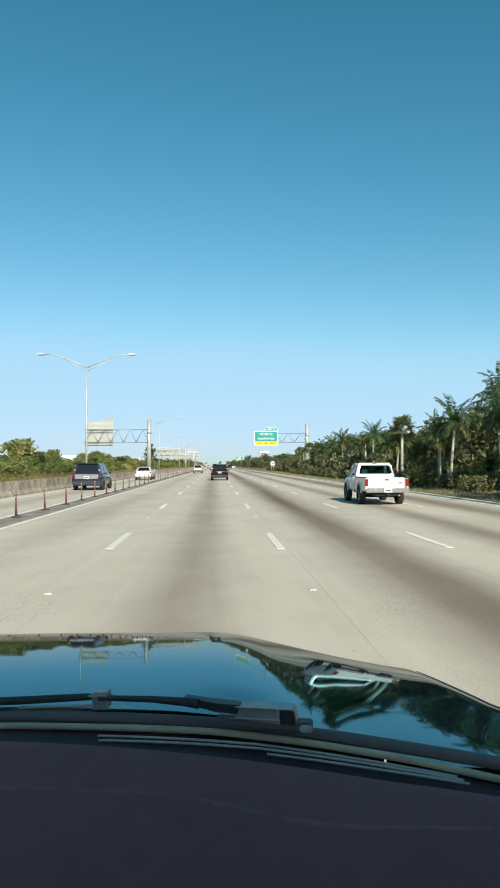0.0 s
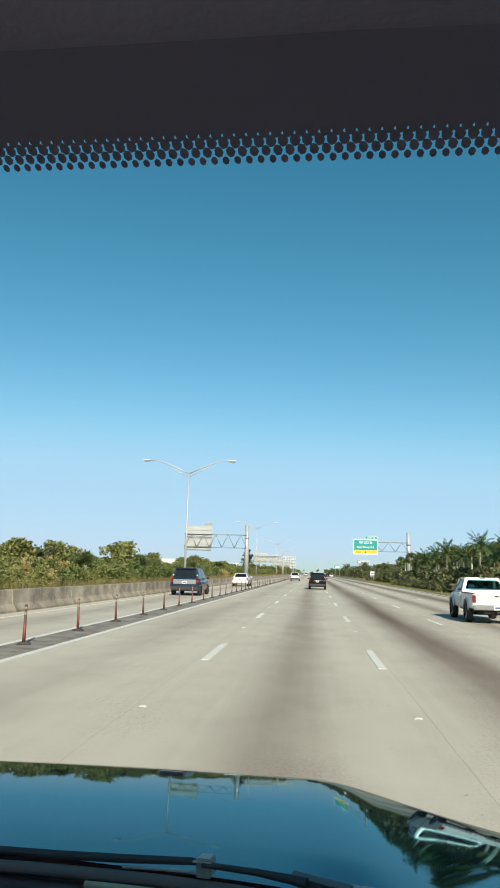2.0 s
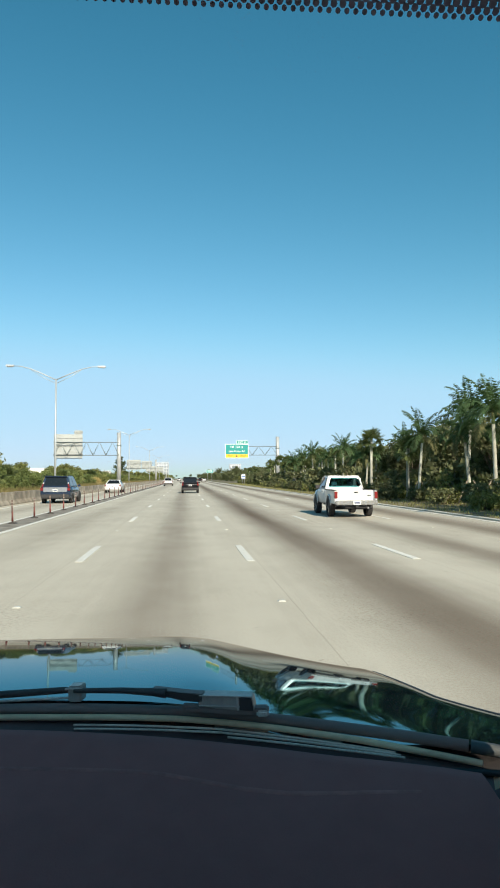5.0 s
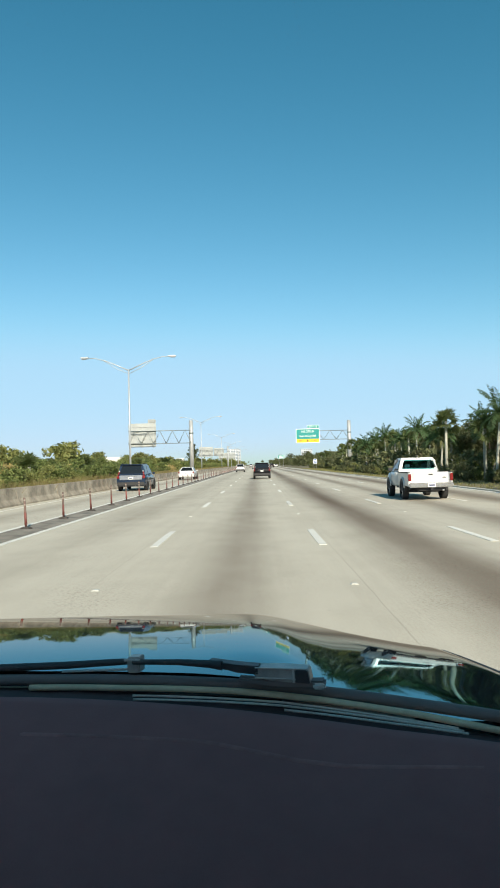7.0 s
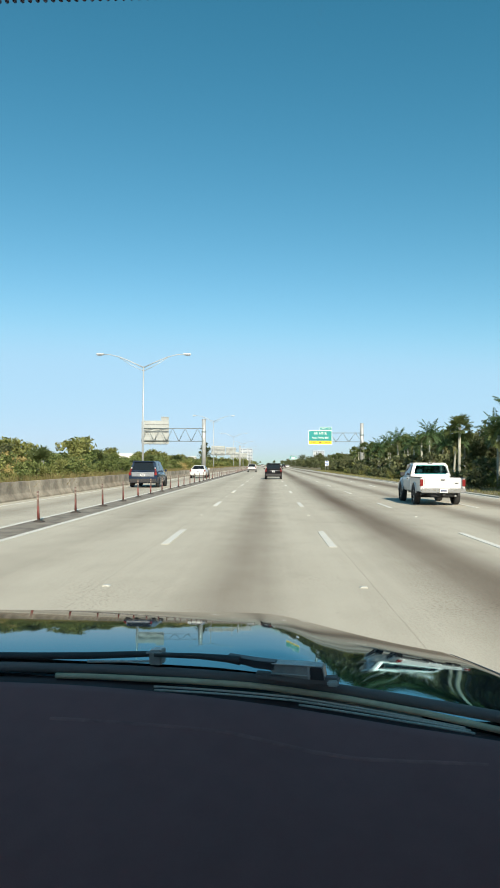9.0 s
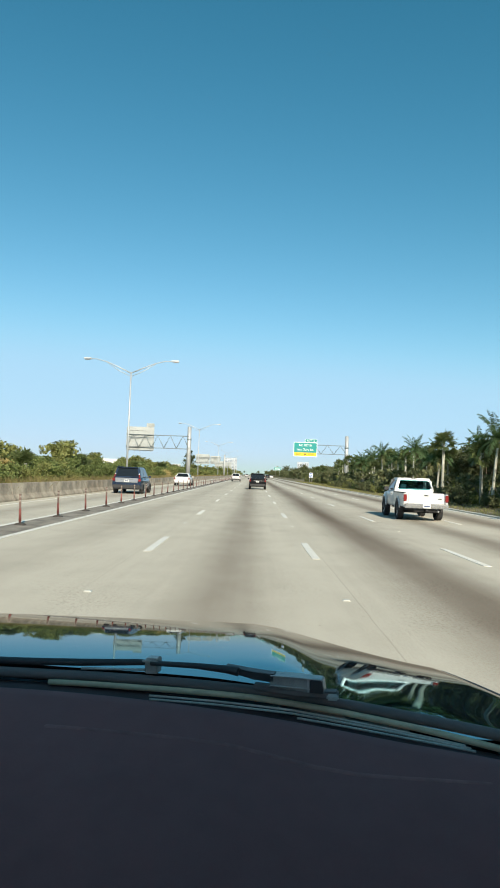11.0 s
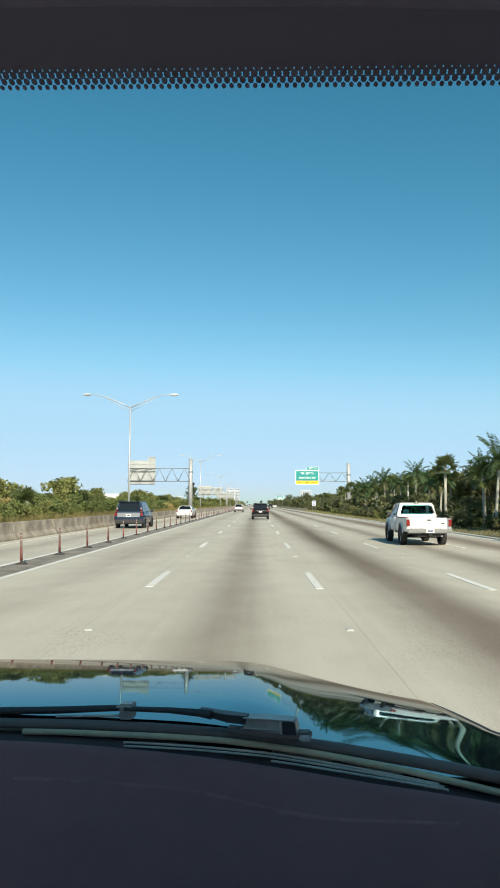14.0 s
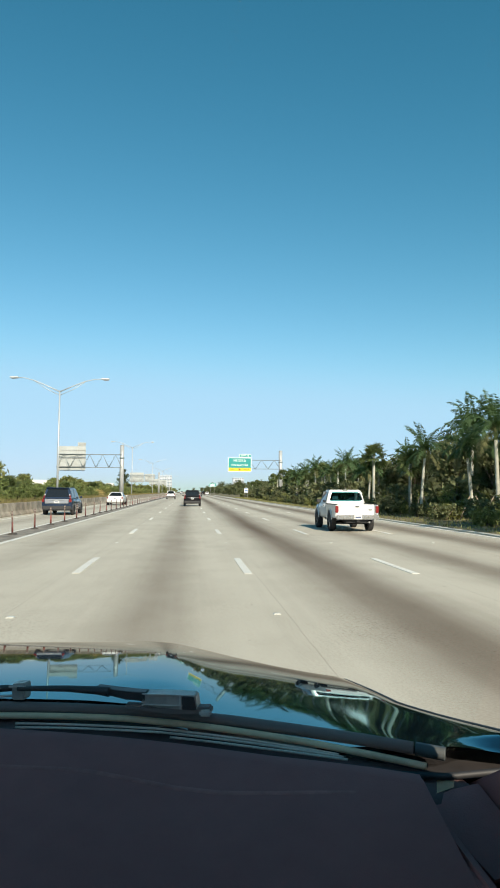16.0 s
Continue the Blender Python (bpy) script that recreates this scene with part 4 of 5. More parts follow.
def wagon(name, label, category, paint, at, length=4.8, width=1.9, height=1.75, belt=1.06, kind="suv", rz=0.0):
    """A closed car with its rear at y = 0, front towards +y: kind suv or sedan."""
    t = empty(name, label, category, at=at, rz=rz)
    w = width / 2
    nose = length
    part("body", loft([(0.02, w * 0.90, w * 0.95, w * 0.90, 0.40, belt - 0.10), (0.10, w * 0.94, w * 0.985, w * 0.94, 0.32, belt), (1.0, w * 0.95, w, w * 0.96, 0.27, belt + 0.01), (nose - 1.5, w * 0.95, w, w * 0.95, 0.27, belt), (nose - 0.5, w * 0.93, w * 0.96, w * 0.86, 0.28, belt - 0.10), (nose - 0.05, w * 0.82, w * 0.84, w * 0.70, 0.32, belt - 0.28)], paint), paint, t)
    if kind == "suv":
        y0, y1, y2, y3 = 0.12, 0.42, nose - 2.35, nose - 1.45
    else:
        y0, y1, y2, y3 = 0.62, 1.35, nose - 2.35, nose - 1.35
    wt = w * (0.76 if kind == "suv" else 0.66)
    bm = bmesh.new()
    lower = [(-w * 0.94, y0, belt - 0.03), (w * 0.94, y0, belt - 0.03), (w * 0.94, y3, belt - 0.03), (-w * 0.94, y3, belt - 0.03)]
    upper = [(-wt, y1, height), (wt, y1, height), (wt, y2, height), (-wt, y2, height)]
    a, b = [bm.verts.new(p) for p in lower], [bm.verts.new(p) for p in upper]
    bm.faces.new(a[::-1])
    bm.faces.new(b)
    for i in range(4):
        bm.faces.new((a[i], a[(i + 1) % 4], b[(i + 1) % 4], b[i]))
    bmesh.ops.bevel(bm, geom=bm.edges[:], offset=0.06, segments=3, affect="EDGES", clamp_overlap=True)
    part("cabin", bm, paint, t)
    hh = height - belt + 0.03

    def on_rear(fx, f):
        wx = w * 0.94 + (wt - w * 0.94) * f
        return (fx * wx, y0 + (y1 - y0) * f, belt - 0.03 + hh * f)

    rn = Vector((0, -hh, y1 - y0)).normalized()
    part("rear_window", quad_plate([on_rear(-0.86, 0.14), on_rear(0.86, 0.14), on_rear(0.82, 0.86), on_rear(-0.82, 0.86)], 0.012, rn), M_CARGLASS, t, "dark rear window")
    if kind == "suv":
        for s in (-1, 1):
            p0, p1 = on_rear(0.93 * s, 0.0), on_rear(0.93 * s, 0.30)
            part("pillar_lamp", tube([(p0[0], p0[1] - 0.012, p0[2]), (p1[0], p1[1] - 0.012, p1[2])], 0.05, 8), M_TAIL, t, "upright red lamp beside the rear window")
            p2 = on_rear(0.92 * s, 0.42)
            part("clear_lens", tube([(p1[0], p1[1] - 0.012, p1[2] + 0.01), (p2[0], p2[1] - 0.01, p2[2])], [0.045, 0.03], 8), M_PLATE, t, "clear tip of the tail lamp")
            part("roof_rail", tube([(s * wt * 0.93, y1 + 0.15, height + 0.035), (s * wt * 0.93, y2 - 0.1, height + 0.035)], 0.018, 6), M_TRIM, t)
        if paint is M_SUV_PAINT:
            # pale panel added where the hatch would mirror the sky
            part("hatch_panel", box((-w * 0.78, 0.0, belt - 0.34), (w * 0.78, 0.05, belt - 0.03), 0.02), M_HATCH, t, "hatch below the rear window, painted pale for mirrored sky")
        part("hatch_trim", box((-w * 0.45, -0.012, belt - 0.13), (w * 0.45, 0.04, belt - 0.10), 0.006), M_CHROME, t)
        part("roof_spoiler", box((-wt * 0.95, y1 - 0.16, height - 0.05), (wt * 0.95, y1 + 0.1, height + 0.01), 0.02), paint, t)
    for s in (-1, 1):
        def on_side(y, f):
            return (s * (w * 0.94 + (wt - w * 0.94) * f), y, belt - 0.03 + hh * f)

        sn = Vector((s * hh, 0, w * 0.94 - wt)).normalized()
        mid = (y1 + y2) / 2
        part("side_window", quad_plate([on_side(y0 + 0.30, 0.14), on_side(mid - 0.06, 0.14), on_side(mid - 0.06, 0.82), on_side(y1 + 0.16, 0.82)], 0.012, sn), M_CARGLASS, t)
        part("side_window", quad_plate([on_side(mid + 0.06, 0.14), on_side(y3 - 0.30, 0.14), on_side(y2 - 0.05, 0.82), on_side(mid + 0.06, 0.82)], 0.012, sn), M_CARGLASS, t)
        part("tail_light", box((min(s * w * 0.80, s * w * 0.965), -0.005, belt - 0.24), (max(s * w * 0.80, s * w * 0.965), 0.14, belt - 0.05), 0.012), M_TAIL, t, "red tail light")
        part("wing_mirror", box((min(s * w, s * (w + 0.17)), y3 - 0.45, belt - 0.02), (max(s * w, s * (w + 0.17)), y3 - 0.33, belt + 0.13), 0.02), paint, t)
    bumper = part("rear_bumper", box((-w * 0.93, -0.05, 0.36), (w * 0.93, 0.12, 0.60), 0.03), M_TRIM if kind == "suv" else paint, t)
    plate(t, 0.005, belt - 0.22)
    part("windscreen", quad_plate([(-w * 0.8, y3 + 0.0, belt + 0.03), (w * 0.8, y3 + 0.0, belt + 0.03), (wt * 0.9, y2 + 0.06, height - 0.06), (-wt * 0.9, y2 + 0.06, height - 0.06)], 0.03, Vector((0, hh, y3 - y2)).normalized()), M_CARGLASS, t)
    arches(t, w * 0.985, (0.95, nose - 0.95), 0.40)
    for s in (-1, 1):
        for y in (0.95, nose - 0.95):
            wheel(t, s * (w - 0.10), y, 0.345, 0.22, s)
    return t


pickup((6.75, 26.2, 0))
wagon("suv", "dark slate-blue suv in the express lane", "car", M_SUV_PAINT, (-8.45, 44.3, 0), 4.9, 1.95, 1.78, 1.08)
wagon("sedan", "white sedan in the express lane", "car", M_WHITE_PAINT, (-8.2, 76, 0), 4.8, 1.84, 1.46, 0.98, "sedan")
wagon("suv", "black suv straight ahead in the lane", "car", M_DARK_PAINT, (0.42, 72.0, 0), 4.6, 1.85, 1.72, 1.06)
wagon("suv", "white suv far ahead on the highway", "car", M_WHITE_PAINT, (-3.7, 139, 0), 4.6, 1.85, 1.70, 1.06)
for x, y, paint, kind in ((3.0, 330, M_WHITE_PAINT, "sedan"), (6.2, 300, M_DARK_PAINT, "suv"), (-0.4, 390, M_SUV_PAINT, "suv"), (-3.8, 360, M_WHITE_PAINT, "suv"), (9.4, 350, M_WHITE_PAINT, "sedan"), (6.1, 430, M_WHITE_PAINT, "suv")):
    wagon("sedan" if kind == "sedan" else "suv", "distant %s car on the highway" % ("white" if paint is M_WHITE_PAINT else "dark"), "car", paint, (x, y, 0), 4.7, 1.85, 1.48 if kind == "sedan" else 1.72, 1.0, kind)


# ---------------------------------------------------------------- roadside furniture
def delineator():
    t = empty("lane_delineator", "slim red-brown flexible delineator post on rubber base", "delineator post", "delineator posts")
    part("tube", tube([(0, 0, 0.04), (0, 0, 0.30), (0.003, 0, 0.84)], [0.036, 0.030, 0.030], 8), M_POST, t)
    part("red_sleeve", tube([(0, 0, 0.10), (0, 0, 0.26), (0.001, 0, 0.44)], [0.038, 0.034, 0.032], 8), M_RED_SLEEVE, t, "faded red lower sleeve")
    part("base", box((-0.16, -0.10, 0.0), (0.16, 0.10, 0.05), 0.012, (0.7, 0.7)), M_POST_BASE, t, "black rubber base")
    for z in (0.62, 0.74):
        part("reflector_band", tube([(0.001, 0, z), (0.001, 0, z + 0.05)], 0.0325, 8), M_REFLECT, t)
    return t


post = delineator()
post.matrix_basis = pose(-6.24, 17.95 - 3.43 * 12, 0.004)
for k in range(-11, 60):
    copy_thing(post, pose(-6.24 + random.uniform(-0.03, 0.03), 17.95 + 3.43 * k, 0.004, random.gauss(0, 1.2), random.gauss(0, 1.2), random.uniform(-20, 20)))


def barrier_segment(length):
    prof = [(-0.30, -0.05), (0.30, -0.05), (0.30, 0.08), (0.16, 0.30), (0.09, 0.80), (-0.09, 0.80), (-0.16, 0.30), (-0.30, 0.08)]
    bm = outline_plate(prof, 0.008, length - 0.008, 0.012)
    return bm


seg = tagged(part("concrete_barrier", barrier_segment(6.0), M_BARRIER), "weathered grey concrete barrier segment along the median", "barrier", "median barrier")
seg.matrix_basis = pose(-11.0, -60, 0)
for k in range(1, 62):
    copy_thing(seg, pose(-11.0 + random.uniform(-0.012, 0.012), -60 + 6 * k, random.uniform(-0.01, 0.0)))
long_bar = tagged(part("barrier_far", barrier_segment(300), M_BARRIER), "long far stretch of concrete median barrier", "barrier", kind="structure")
long_bar.matrix_basis = pose(-11.0, -60 + 6 * 62, 0)
long_back = tagged(part("barrier_rear", barrier_segment(270), M_BARRIER), "long rear stretch of concrete median barrier", "barrier", kind="structure")
long_back.matrix_basis = pose(-11.0, -330, 0)


def street_lamp():
    t = empty("street_lamp", "tall pale double-arm highway lamp in the median", "street lamp", "median lamps")
    part("pole", tube([(0, 0, 0), (0, 0, 5.5), (0, 0, 11.3)], [0.11, 0.09, 0.065], 12), M_POLE, t)
    part("base_plate", box((-0.22, -0.22, 0), (0.22, 0.22, 0.06), 0.01), M_STEEL, t)
    for s in (-1, 1):
        arm = part("arm", tube([(0, 0, 11.2), (s * 1.2, 0, 11.75), (s * 2.4, 0, 12.25), (s * 3.4, 0, 12.5), (s * 4.0, 0, 12.52)], [0.06, 0.05, 0.045, 0.04, 0.035], 8), M_POLE, t)
        part("brace", tube([(0, 0, 10.85), (s * 1.2, 0, 11.42), (s * 2.4, 0, 12.18)], 0.03, 6), M_POLE, arm)
        head = box((min(s * 3.95, s * 4.75), -0.17, 12.44), (max(s * 3.95, s * 4.75), 0.17, 12.62), 0.05)
        hd = part("lamp_head", head, M_POLE, arm, "cobra-head luminaire")
        part("lens", box((min(s * 4.2, s * 4.65), -0.12, 12.40), (max(s * 4.2, s * 4.65), 0.12, 12.445), 0.015), M_REFLECT, hd)
    return t


lamp_post = street_lamp()
lamp_post.matrix_basis = pose(-12.6, -18, 0)
for y in (-270, -186, -102, 66, 150, 234, 318, 402, 486):
    copy_thing(lamp_post, pose(-12.6, y, 0))


def beam_truss(parent, x0, x1, y, z0, z1, depth, bays, r=0.05):
    """Four chords with crossing braces."""
    tr = part("truss", tube([(x0, y, z0), (x1, y, z0)], r, 6), M_TRUSS, parent, "braced steel truss arm")
    for yy, zz in ((y, z1), (y + depth, z0), (y + depth, z1)):
        part("chord", tube([(x0, yy, zz), (x1, yy, zz)], r, 6), M_TRUSS, tr)
    for k in range(bays):
        xa, xb = x0 + (x1 - x0) * k / bays, x0 + (x1 - x0) * (k + 1) / bays
        xm = (xa + xb) / 2
        for yy in (y, y + depth):
            part("diagonal", tube([(xa, yy, z0), (xm, yy, z1), (xb, yy, z0)], r * 0.7, 5), M_TRUSS, tr)
        part("diagonal", tube([(xa, y, z1), (xb, y + depth, z1)], r * 0.6, 5), M_TRUSS, tr)
    return tr


def mast(parent, x, y, top, r=0.41):
    p = part("mast", tube([(x, y, 0), (x, y, top * 0.6), (x, y, top)], [r, r * 0.95, r * 0.88], 18), M_STEEL, parent, "thick galvanised steel mast")
    part("mast_cap", tube([(x, y, top), (x, y, top + 0.12)], [r * 0.95, r * 0.7], 14), M_STEEL, p)
    part("mast_collar", tube([(x, y, top * 0.755), (x, y, top * 0.785)], r * 1.06, 16), M_TRUSS, p, "dark steel collar below the truss")
    part("base_flange", tube([(x, y, 0), (x, y, 0.12)], r * 1.5, 14), M_STEEL, p)
    return p


def sign_panel(parent, x0, x1, z0, z1, y, field, label, border=0.10, facing=-1):
    """A road-sign panel with its white border; its face looks to -y, or to +y."""
    p = part("sign_panel", outline_plate(rounded_rect(x0, z0, x1, z1, 0.22), y, y + 0.05 * (1 if facing < 0 else -1)), M_WHITE_SIGN if facing < 0 else M_SIGN_BACK, parent, label)
    if facing < 0:
        part("sign_face", outline_plate(rounded_rect(x0 + border, z0 + border, x1 - border, z1 - border, 0.15), y - 0.006, y - 0.001), field, p)
    return p


def sign_band(parent, x0, x1, z0, z1, y, material, name="sign_band"):
    return part(name, outline_plate(rounded_rect(x0, z0, x1, z1, 0.05), y - 0.011, y - 0.0065), material, parent)


def arrow_down(parent, x, z, h, y, material):
    pts = [(x - h * 0.13, z + h * 0.5), (x + h * 0.13, z + h * 0.5), (x + h * 0.13, z), (x + h * 0.62, z + h * 0.16), (x, z - h * 0.5), (x - h * 0.62, z + h * 0.16), (x - h * 0.13, z)]
    return part("arrow", outline_plate(pts, y - 0.018, y - 0.0125), material, parent, "downward arrow")


def back_frame(parent, x0, x1, z0, z1, y):
    """Ribs on the bare back of a panel."""
    for k in range(5):
        x = x0 + (x1 - x0) * (k + 0.5) / 5
        part("rib", box((x - 0.05, y - 0.12, z0 - 0.15), (x + 0.05, y - 0.06, z1 + 0.1)), M_SIGN_BACK, parent)
    for k in range(3):
        z = z0 + (z1 - z0) * (k + 0.5) / 3
        part("rib", box((x0, y - 0.07, z - 0.03), (x1, y - 0.055, z + 0.03)), M_SIGN_BACK, parent)


# exit sign on its mast beyond the palms
ex = empty("sign_gantry", "green exit sign on cantilever truss and steel mast", "road sign", at=(0, 136, 0))
mast(ex, 18.8, 0.9, 10.0)
beam_truss(ex, 8.3, 18.8, 0.5, 6.3, 8.1, 0.8, 4, 0.05)
sp = sign_panel(ex, 7.9, 12.7, 5.65, 8.55, 0.2, M_GREEN, "green exit panel with yellow lower band")
sign_band(sp, 8.0, 12.6, 5.75, 6.45, 0.2, M_YELLOW)
lettering("NE 203 St", 0.64, 10.3, 0.186, 7.95, M_WHITE_SIGN, sp)
lettering("Ives Dairy Rd", 0.60, 10.3, 0.186, 7.05, M_WHITE_SIGN, sp)
lettering("EXIT", 0.5, 8.95, 0.186, 6.10, M_BLACK_SIGN, sp)
lettering("ONLY", 0.5, 11.6, 0.186, 6.10, M_BLACK_SIGN, sp)
arrow_down(sp, 10.25, 6.10, 0.5, 0.2, M_BLACK_SIGN)
tab = sign_panel(ex, 10.2, 12.65, 8.57, 9.27, 0.2, M_GREEN, "small green exit tab", 0.06)
lettering("EXIT 16", 0.5, 11.4, 0.186, 8.92, M_WHITE_SIGN, tab)

# gantries for the opposite way, seen from behind
def rear_gantry(y, x, panels, top=10.0, reach=11.8):
    t = empty("sign_gantry", "bare backs of road signs on truss with steel mast", "road sign", "gantries seen from behind", at=(0, y, 0))
    mast(t, x, 0.4, top)
    beam_truss(t, x - reach, x, 0.0, 5.9, 8.3, 0.8, 5, 0.06)
    for x0, x1, z0, z1 in panels:
        p = sign_panel(t, x0, x1, z0, z1, 0.98, M_SIGN_BACK, "pale aluminium sign back", facing=1)
        back_frame(p, x0, x1, z0, z1, 1.0)
    return t


rear_gantry(125, -12.4, ((-24.3, -19.1, 5.3, 9.8), (-20.6, -19.1, 9.83, 10.5)))
rear_gantry(291, -13.0, ((-25.5, -19.5, 5.4, 9.6), (-19.2, -14.8, 5.6, 9.0)), 9.6, 13)
rear_gantry(443, -13.0, ((-26, -20, 5.4, 9.6), (-19.5, -15, 5.6, 9.2)), 9.8, 14)
rear_gantry(-217, -13.0, ((-26, -20, 5.4, 9.6), (-19.5, -15, 5.6, 9.2)), 9.8, 14)

# two-panel gantry passed earlier
eg = empty("sign_gantry", "two green signs on cantilever truss and steel mast", "road sign", at=(0, -311, 0))
mast(eg, -9.6, 0.9, 9.6, 0.33)
beam_truss(eg, -9.6, -0.9, 0.5, 6.5, 8.3, 0.8, 4, 0.05)
ea = sign_panel(eg, -6.6, -2.9, 5.9, 8.8, 0.2, M_GREEN, "green express lanes panel")
sign_band(ea, -6.5, -3.0, 7.93, 7.99, 0.2, M_WHITE_SIGN)
lettering("EXPRESS LANES", 0.42, -4.75, 0.186, 8.35, M_WHITE_SIGN, ea)
lettering("NORTH", 0.46, -4.1, 0.186, 7.55, M_WHITE_SIGN, ea)
shield = [(-5.85 + 0.36 * a, 7.35 + 0.40 * b) for a, b in ((-0.9, 1.0), (0, 0.8), (0.9, 1.0), (1.05, 0.2), (0.7, -0.6), (0, -1.0), (-0.7, -0.6), (-1.05, 0.2))]
sh = part("route_shield", outline_plate(shield, 0.184, 0.19), M_BLUE, ea, "blue route shield")
lettering("95", 0.4, -5.85, 0.178, 7.3, M_WHITE_SIGN, sh)
arrow_down(ea, -4.75, 6.5, 0.5, 0.2, M_WHITE_SIGN)
eb = sign_panel(eg, -2.5, 1.8, 6.2, 8.8, 0.2, M_GREEN, "green local exits panel with yellow band")
sign_band(eb, -2.4, 1.7, 7.97, 8.03, 0.2, M_WHITE_SIGN)
sign_band(eb, -2.4, 1.7, 6.3, 6.95, 0.2, M_YELLOW)
lettering("LOCAL EXITS", 0.42, -0.35, 0.186, 8.38, M_WHITE_SIGN, eb)
lettering("Ives Dairy Rd", 0.62, -0.35, 0.186, 7.45, M_WHITE_SIGN, eb)
lettering("ONLY", 0.45, 0.5, 0.186, 6.62, M_BLACK_SIGN, eb)
arrow_down(eb, -0.95, 6.62, 0.45, 0.2, M_BLACK_SIGN)

# ground-mounted signs
def post_sign(at, w, h, z0, material, label):
    t = empty("roadside_sign", label, "road sign", at=at)
    for x in (-w * 0.3, w * 0.3):
        part("sign_post", tube([(x, 0.06, 0), (x, 0.06, z0 + h)], 0.06, 8), M_STEEL, t)
    p = sign_panel(t, -w / 2, w / 2, z0, z0 + h, 0.0, material, label)
    for k in range(2):
        part("text_bar", box((-w * 0.34, -0.014, z0 + h * (0.26 + 0.34 * k)), (w * 0.34, -0.0065, z0 + h * (0.42 + 0.34 * k))), M_WHITE_SIGN, p)


post_sign((15.2, 178, 0.03), 1.0, 1.3, 1.3, M_BLUE, "blue service sign with white bars on posts")
post_sign((21.5, -132, 0.03), 5.0, 2.0, 2.2, M_GREEN, "wide green guide sign on two posts")
post_sign((13.8, 393, 0.03), 4.0, 2.0, 4.5, M_GREEN, "distant green guide sign on two posts")


# ---------------------------------------------------------------- plants
def leaf_cards(rng, centres, radii, count, size, flat=0.0):
    """Many small leaf blades in clumps: one pointed quad each."""
    c = centres[rng.integers(0, len(centres), count)]
    r = radii[rng.integers(0, len(radii), count)]
    d = rng.normal(size=(count, 3))
    d /= np.linalg.norm(d, axis=1)[:, None]
    p = c + d * (r * rng.random(count) ** 0.33)[:, None] * np.array([1, 1, 0.75])
    a = rng.normal(size=(count, 3))
    a[:, 2] *= 1 - flat
    a /= np.linalg.norm(a, axis=1)[:, None]
    b = np.cross(a, rng.normal(size=(count, 3)))
    b /= np.linalg.norm(b, axis=1)[:, None]
    s = (size * rng.uniform(0.6, 1.35, count))[:, None]
    quad = np.stack([p - a * s, p + b * s * 0.45, p + a * s, p - b * s * 0.45], 1)
    return quad.reshape(-1, 3)


def quads_mesh(name, verts, material):
    me = bpy.data.meshes.new(name)
    n = len(verts) // 4
    me.vertices.add(len(verts))
    me.vertices.foreach_set("co", verts.astype(np.float32).ravel())
    me.loops.add(len(verts))
    me.loops.foreach_set("vertex_index", np.arange(len(verts), dtype=np.int32))
    me.polygons.add(n)
    me.polygons.foreach_set("loop_start", np.arange(0, len(verts), 4, dtype=np.int32))
    me.polygons.foreach_set("loop_total", np.full(n, 4, dtype=np.int32))
    me.update(calc_edges=True)
    me.materials.append(material)
    return me


def broad_tree(seed, height, spread, leaves, material, label, group, size=0.24):
    rng = np.random.default_rng(seed)
    t = empty("tree", label, "tree", group)
    bm = tube([(0, 0, -0.1), (0.1, 0.05, height * 0.2), (0.0, 0.1, height * 0.42)], [0.24, 0.19, 0.14], 8)
    tips = []
    for k in range(9):
        a = 2 * math.pi * k / 9 + rng.uniform(-0.3, 0.3)
        rr, zz = spread * rng.uniform(0.35, 0.85), height * rng.uniform(0.35, 0.86)
        tip = Vector((rr * math.cos(a), rr * math.sin(a), zz))
        root = Vector((0, 0.08, height * rng.uniform(0.16, 0.4)))
        mid = root.lerp(tip, 0.5) + Vector((0, 0, 0.3))
        tube([root, mid, tip], [0.10, 0.06, 0.02], 6, bm)
        tips += [tuple(tip), tuple(mid.lerp(tip, 0.5))]
    part("trunk", bm, M_BARK, t, "dark trunk with spreading limbs")
    extra = [(rng.normal(0, spread * 0.45), rng.normal(0, spread * 0.45), height * rng.uniform(0.28, 0.92)) for _ in range(16)]
    centres = np.array(tips + extra)
    verts = leaf_cards(rng, centres, rng.uniform(0.5, 1.25, 20) * spread * 0.34, leaves, size)
    part("crown", quads_mesh("crown", verts, material), None, t, "uneven dense leafy crown")
    return t


def shrub(seed, height, spread, leaves, material, label, group, size=0.16):
    rng = np.random.default_rng(seed)
    t = empty("shrub", label, "shrub", group)
    bm = bmesh.new()
    centres = []
    for k in range(10):
        a, rr = rng.uniform(0, 6.28), spread * rng.uniform(0.15, 0.9)
        tip = (rr * math.cos(a), rr * math.sin(a), height * rng.uniform(0.35, 0.85))
        tube([(rng.uniform(-0.2, 0.2), rng.uniform(-0.2, 0.2), 0), (tip[0] * 0.6, tip[1] * 0.6, tip[2] * 0.6), tip], [0.045, 0.03, 0.012], 5, bm)
        centres += [tip, (tip[0], tip[1], tip[2] * 0.5)]
    part("stems", bm, M_BARK, t)
    verts = leaf_cards(rng, np.array(centres), rng.uniform(0.35, 0.8, 12) * spread * 0.45, leaves, size)
    verts[:, 2] = np.maximum(verts[:, 2], 0.02)
    part("foliage", quads_mesh("foliage", verts, material), None, t)
    return t


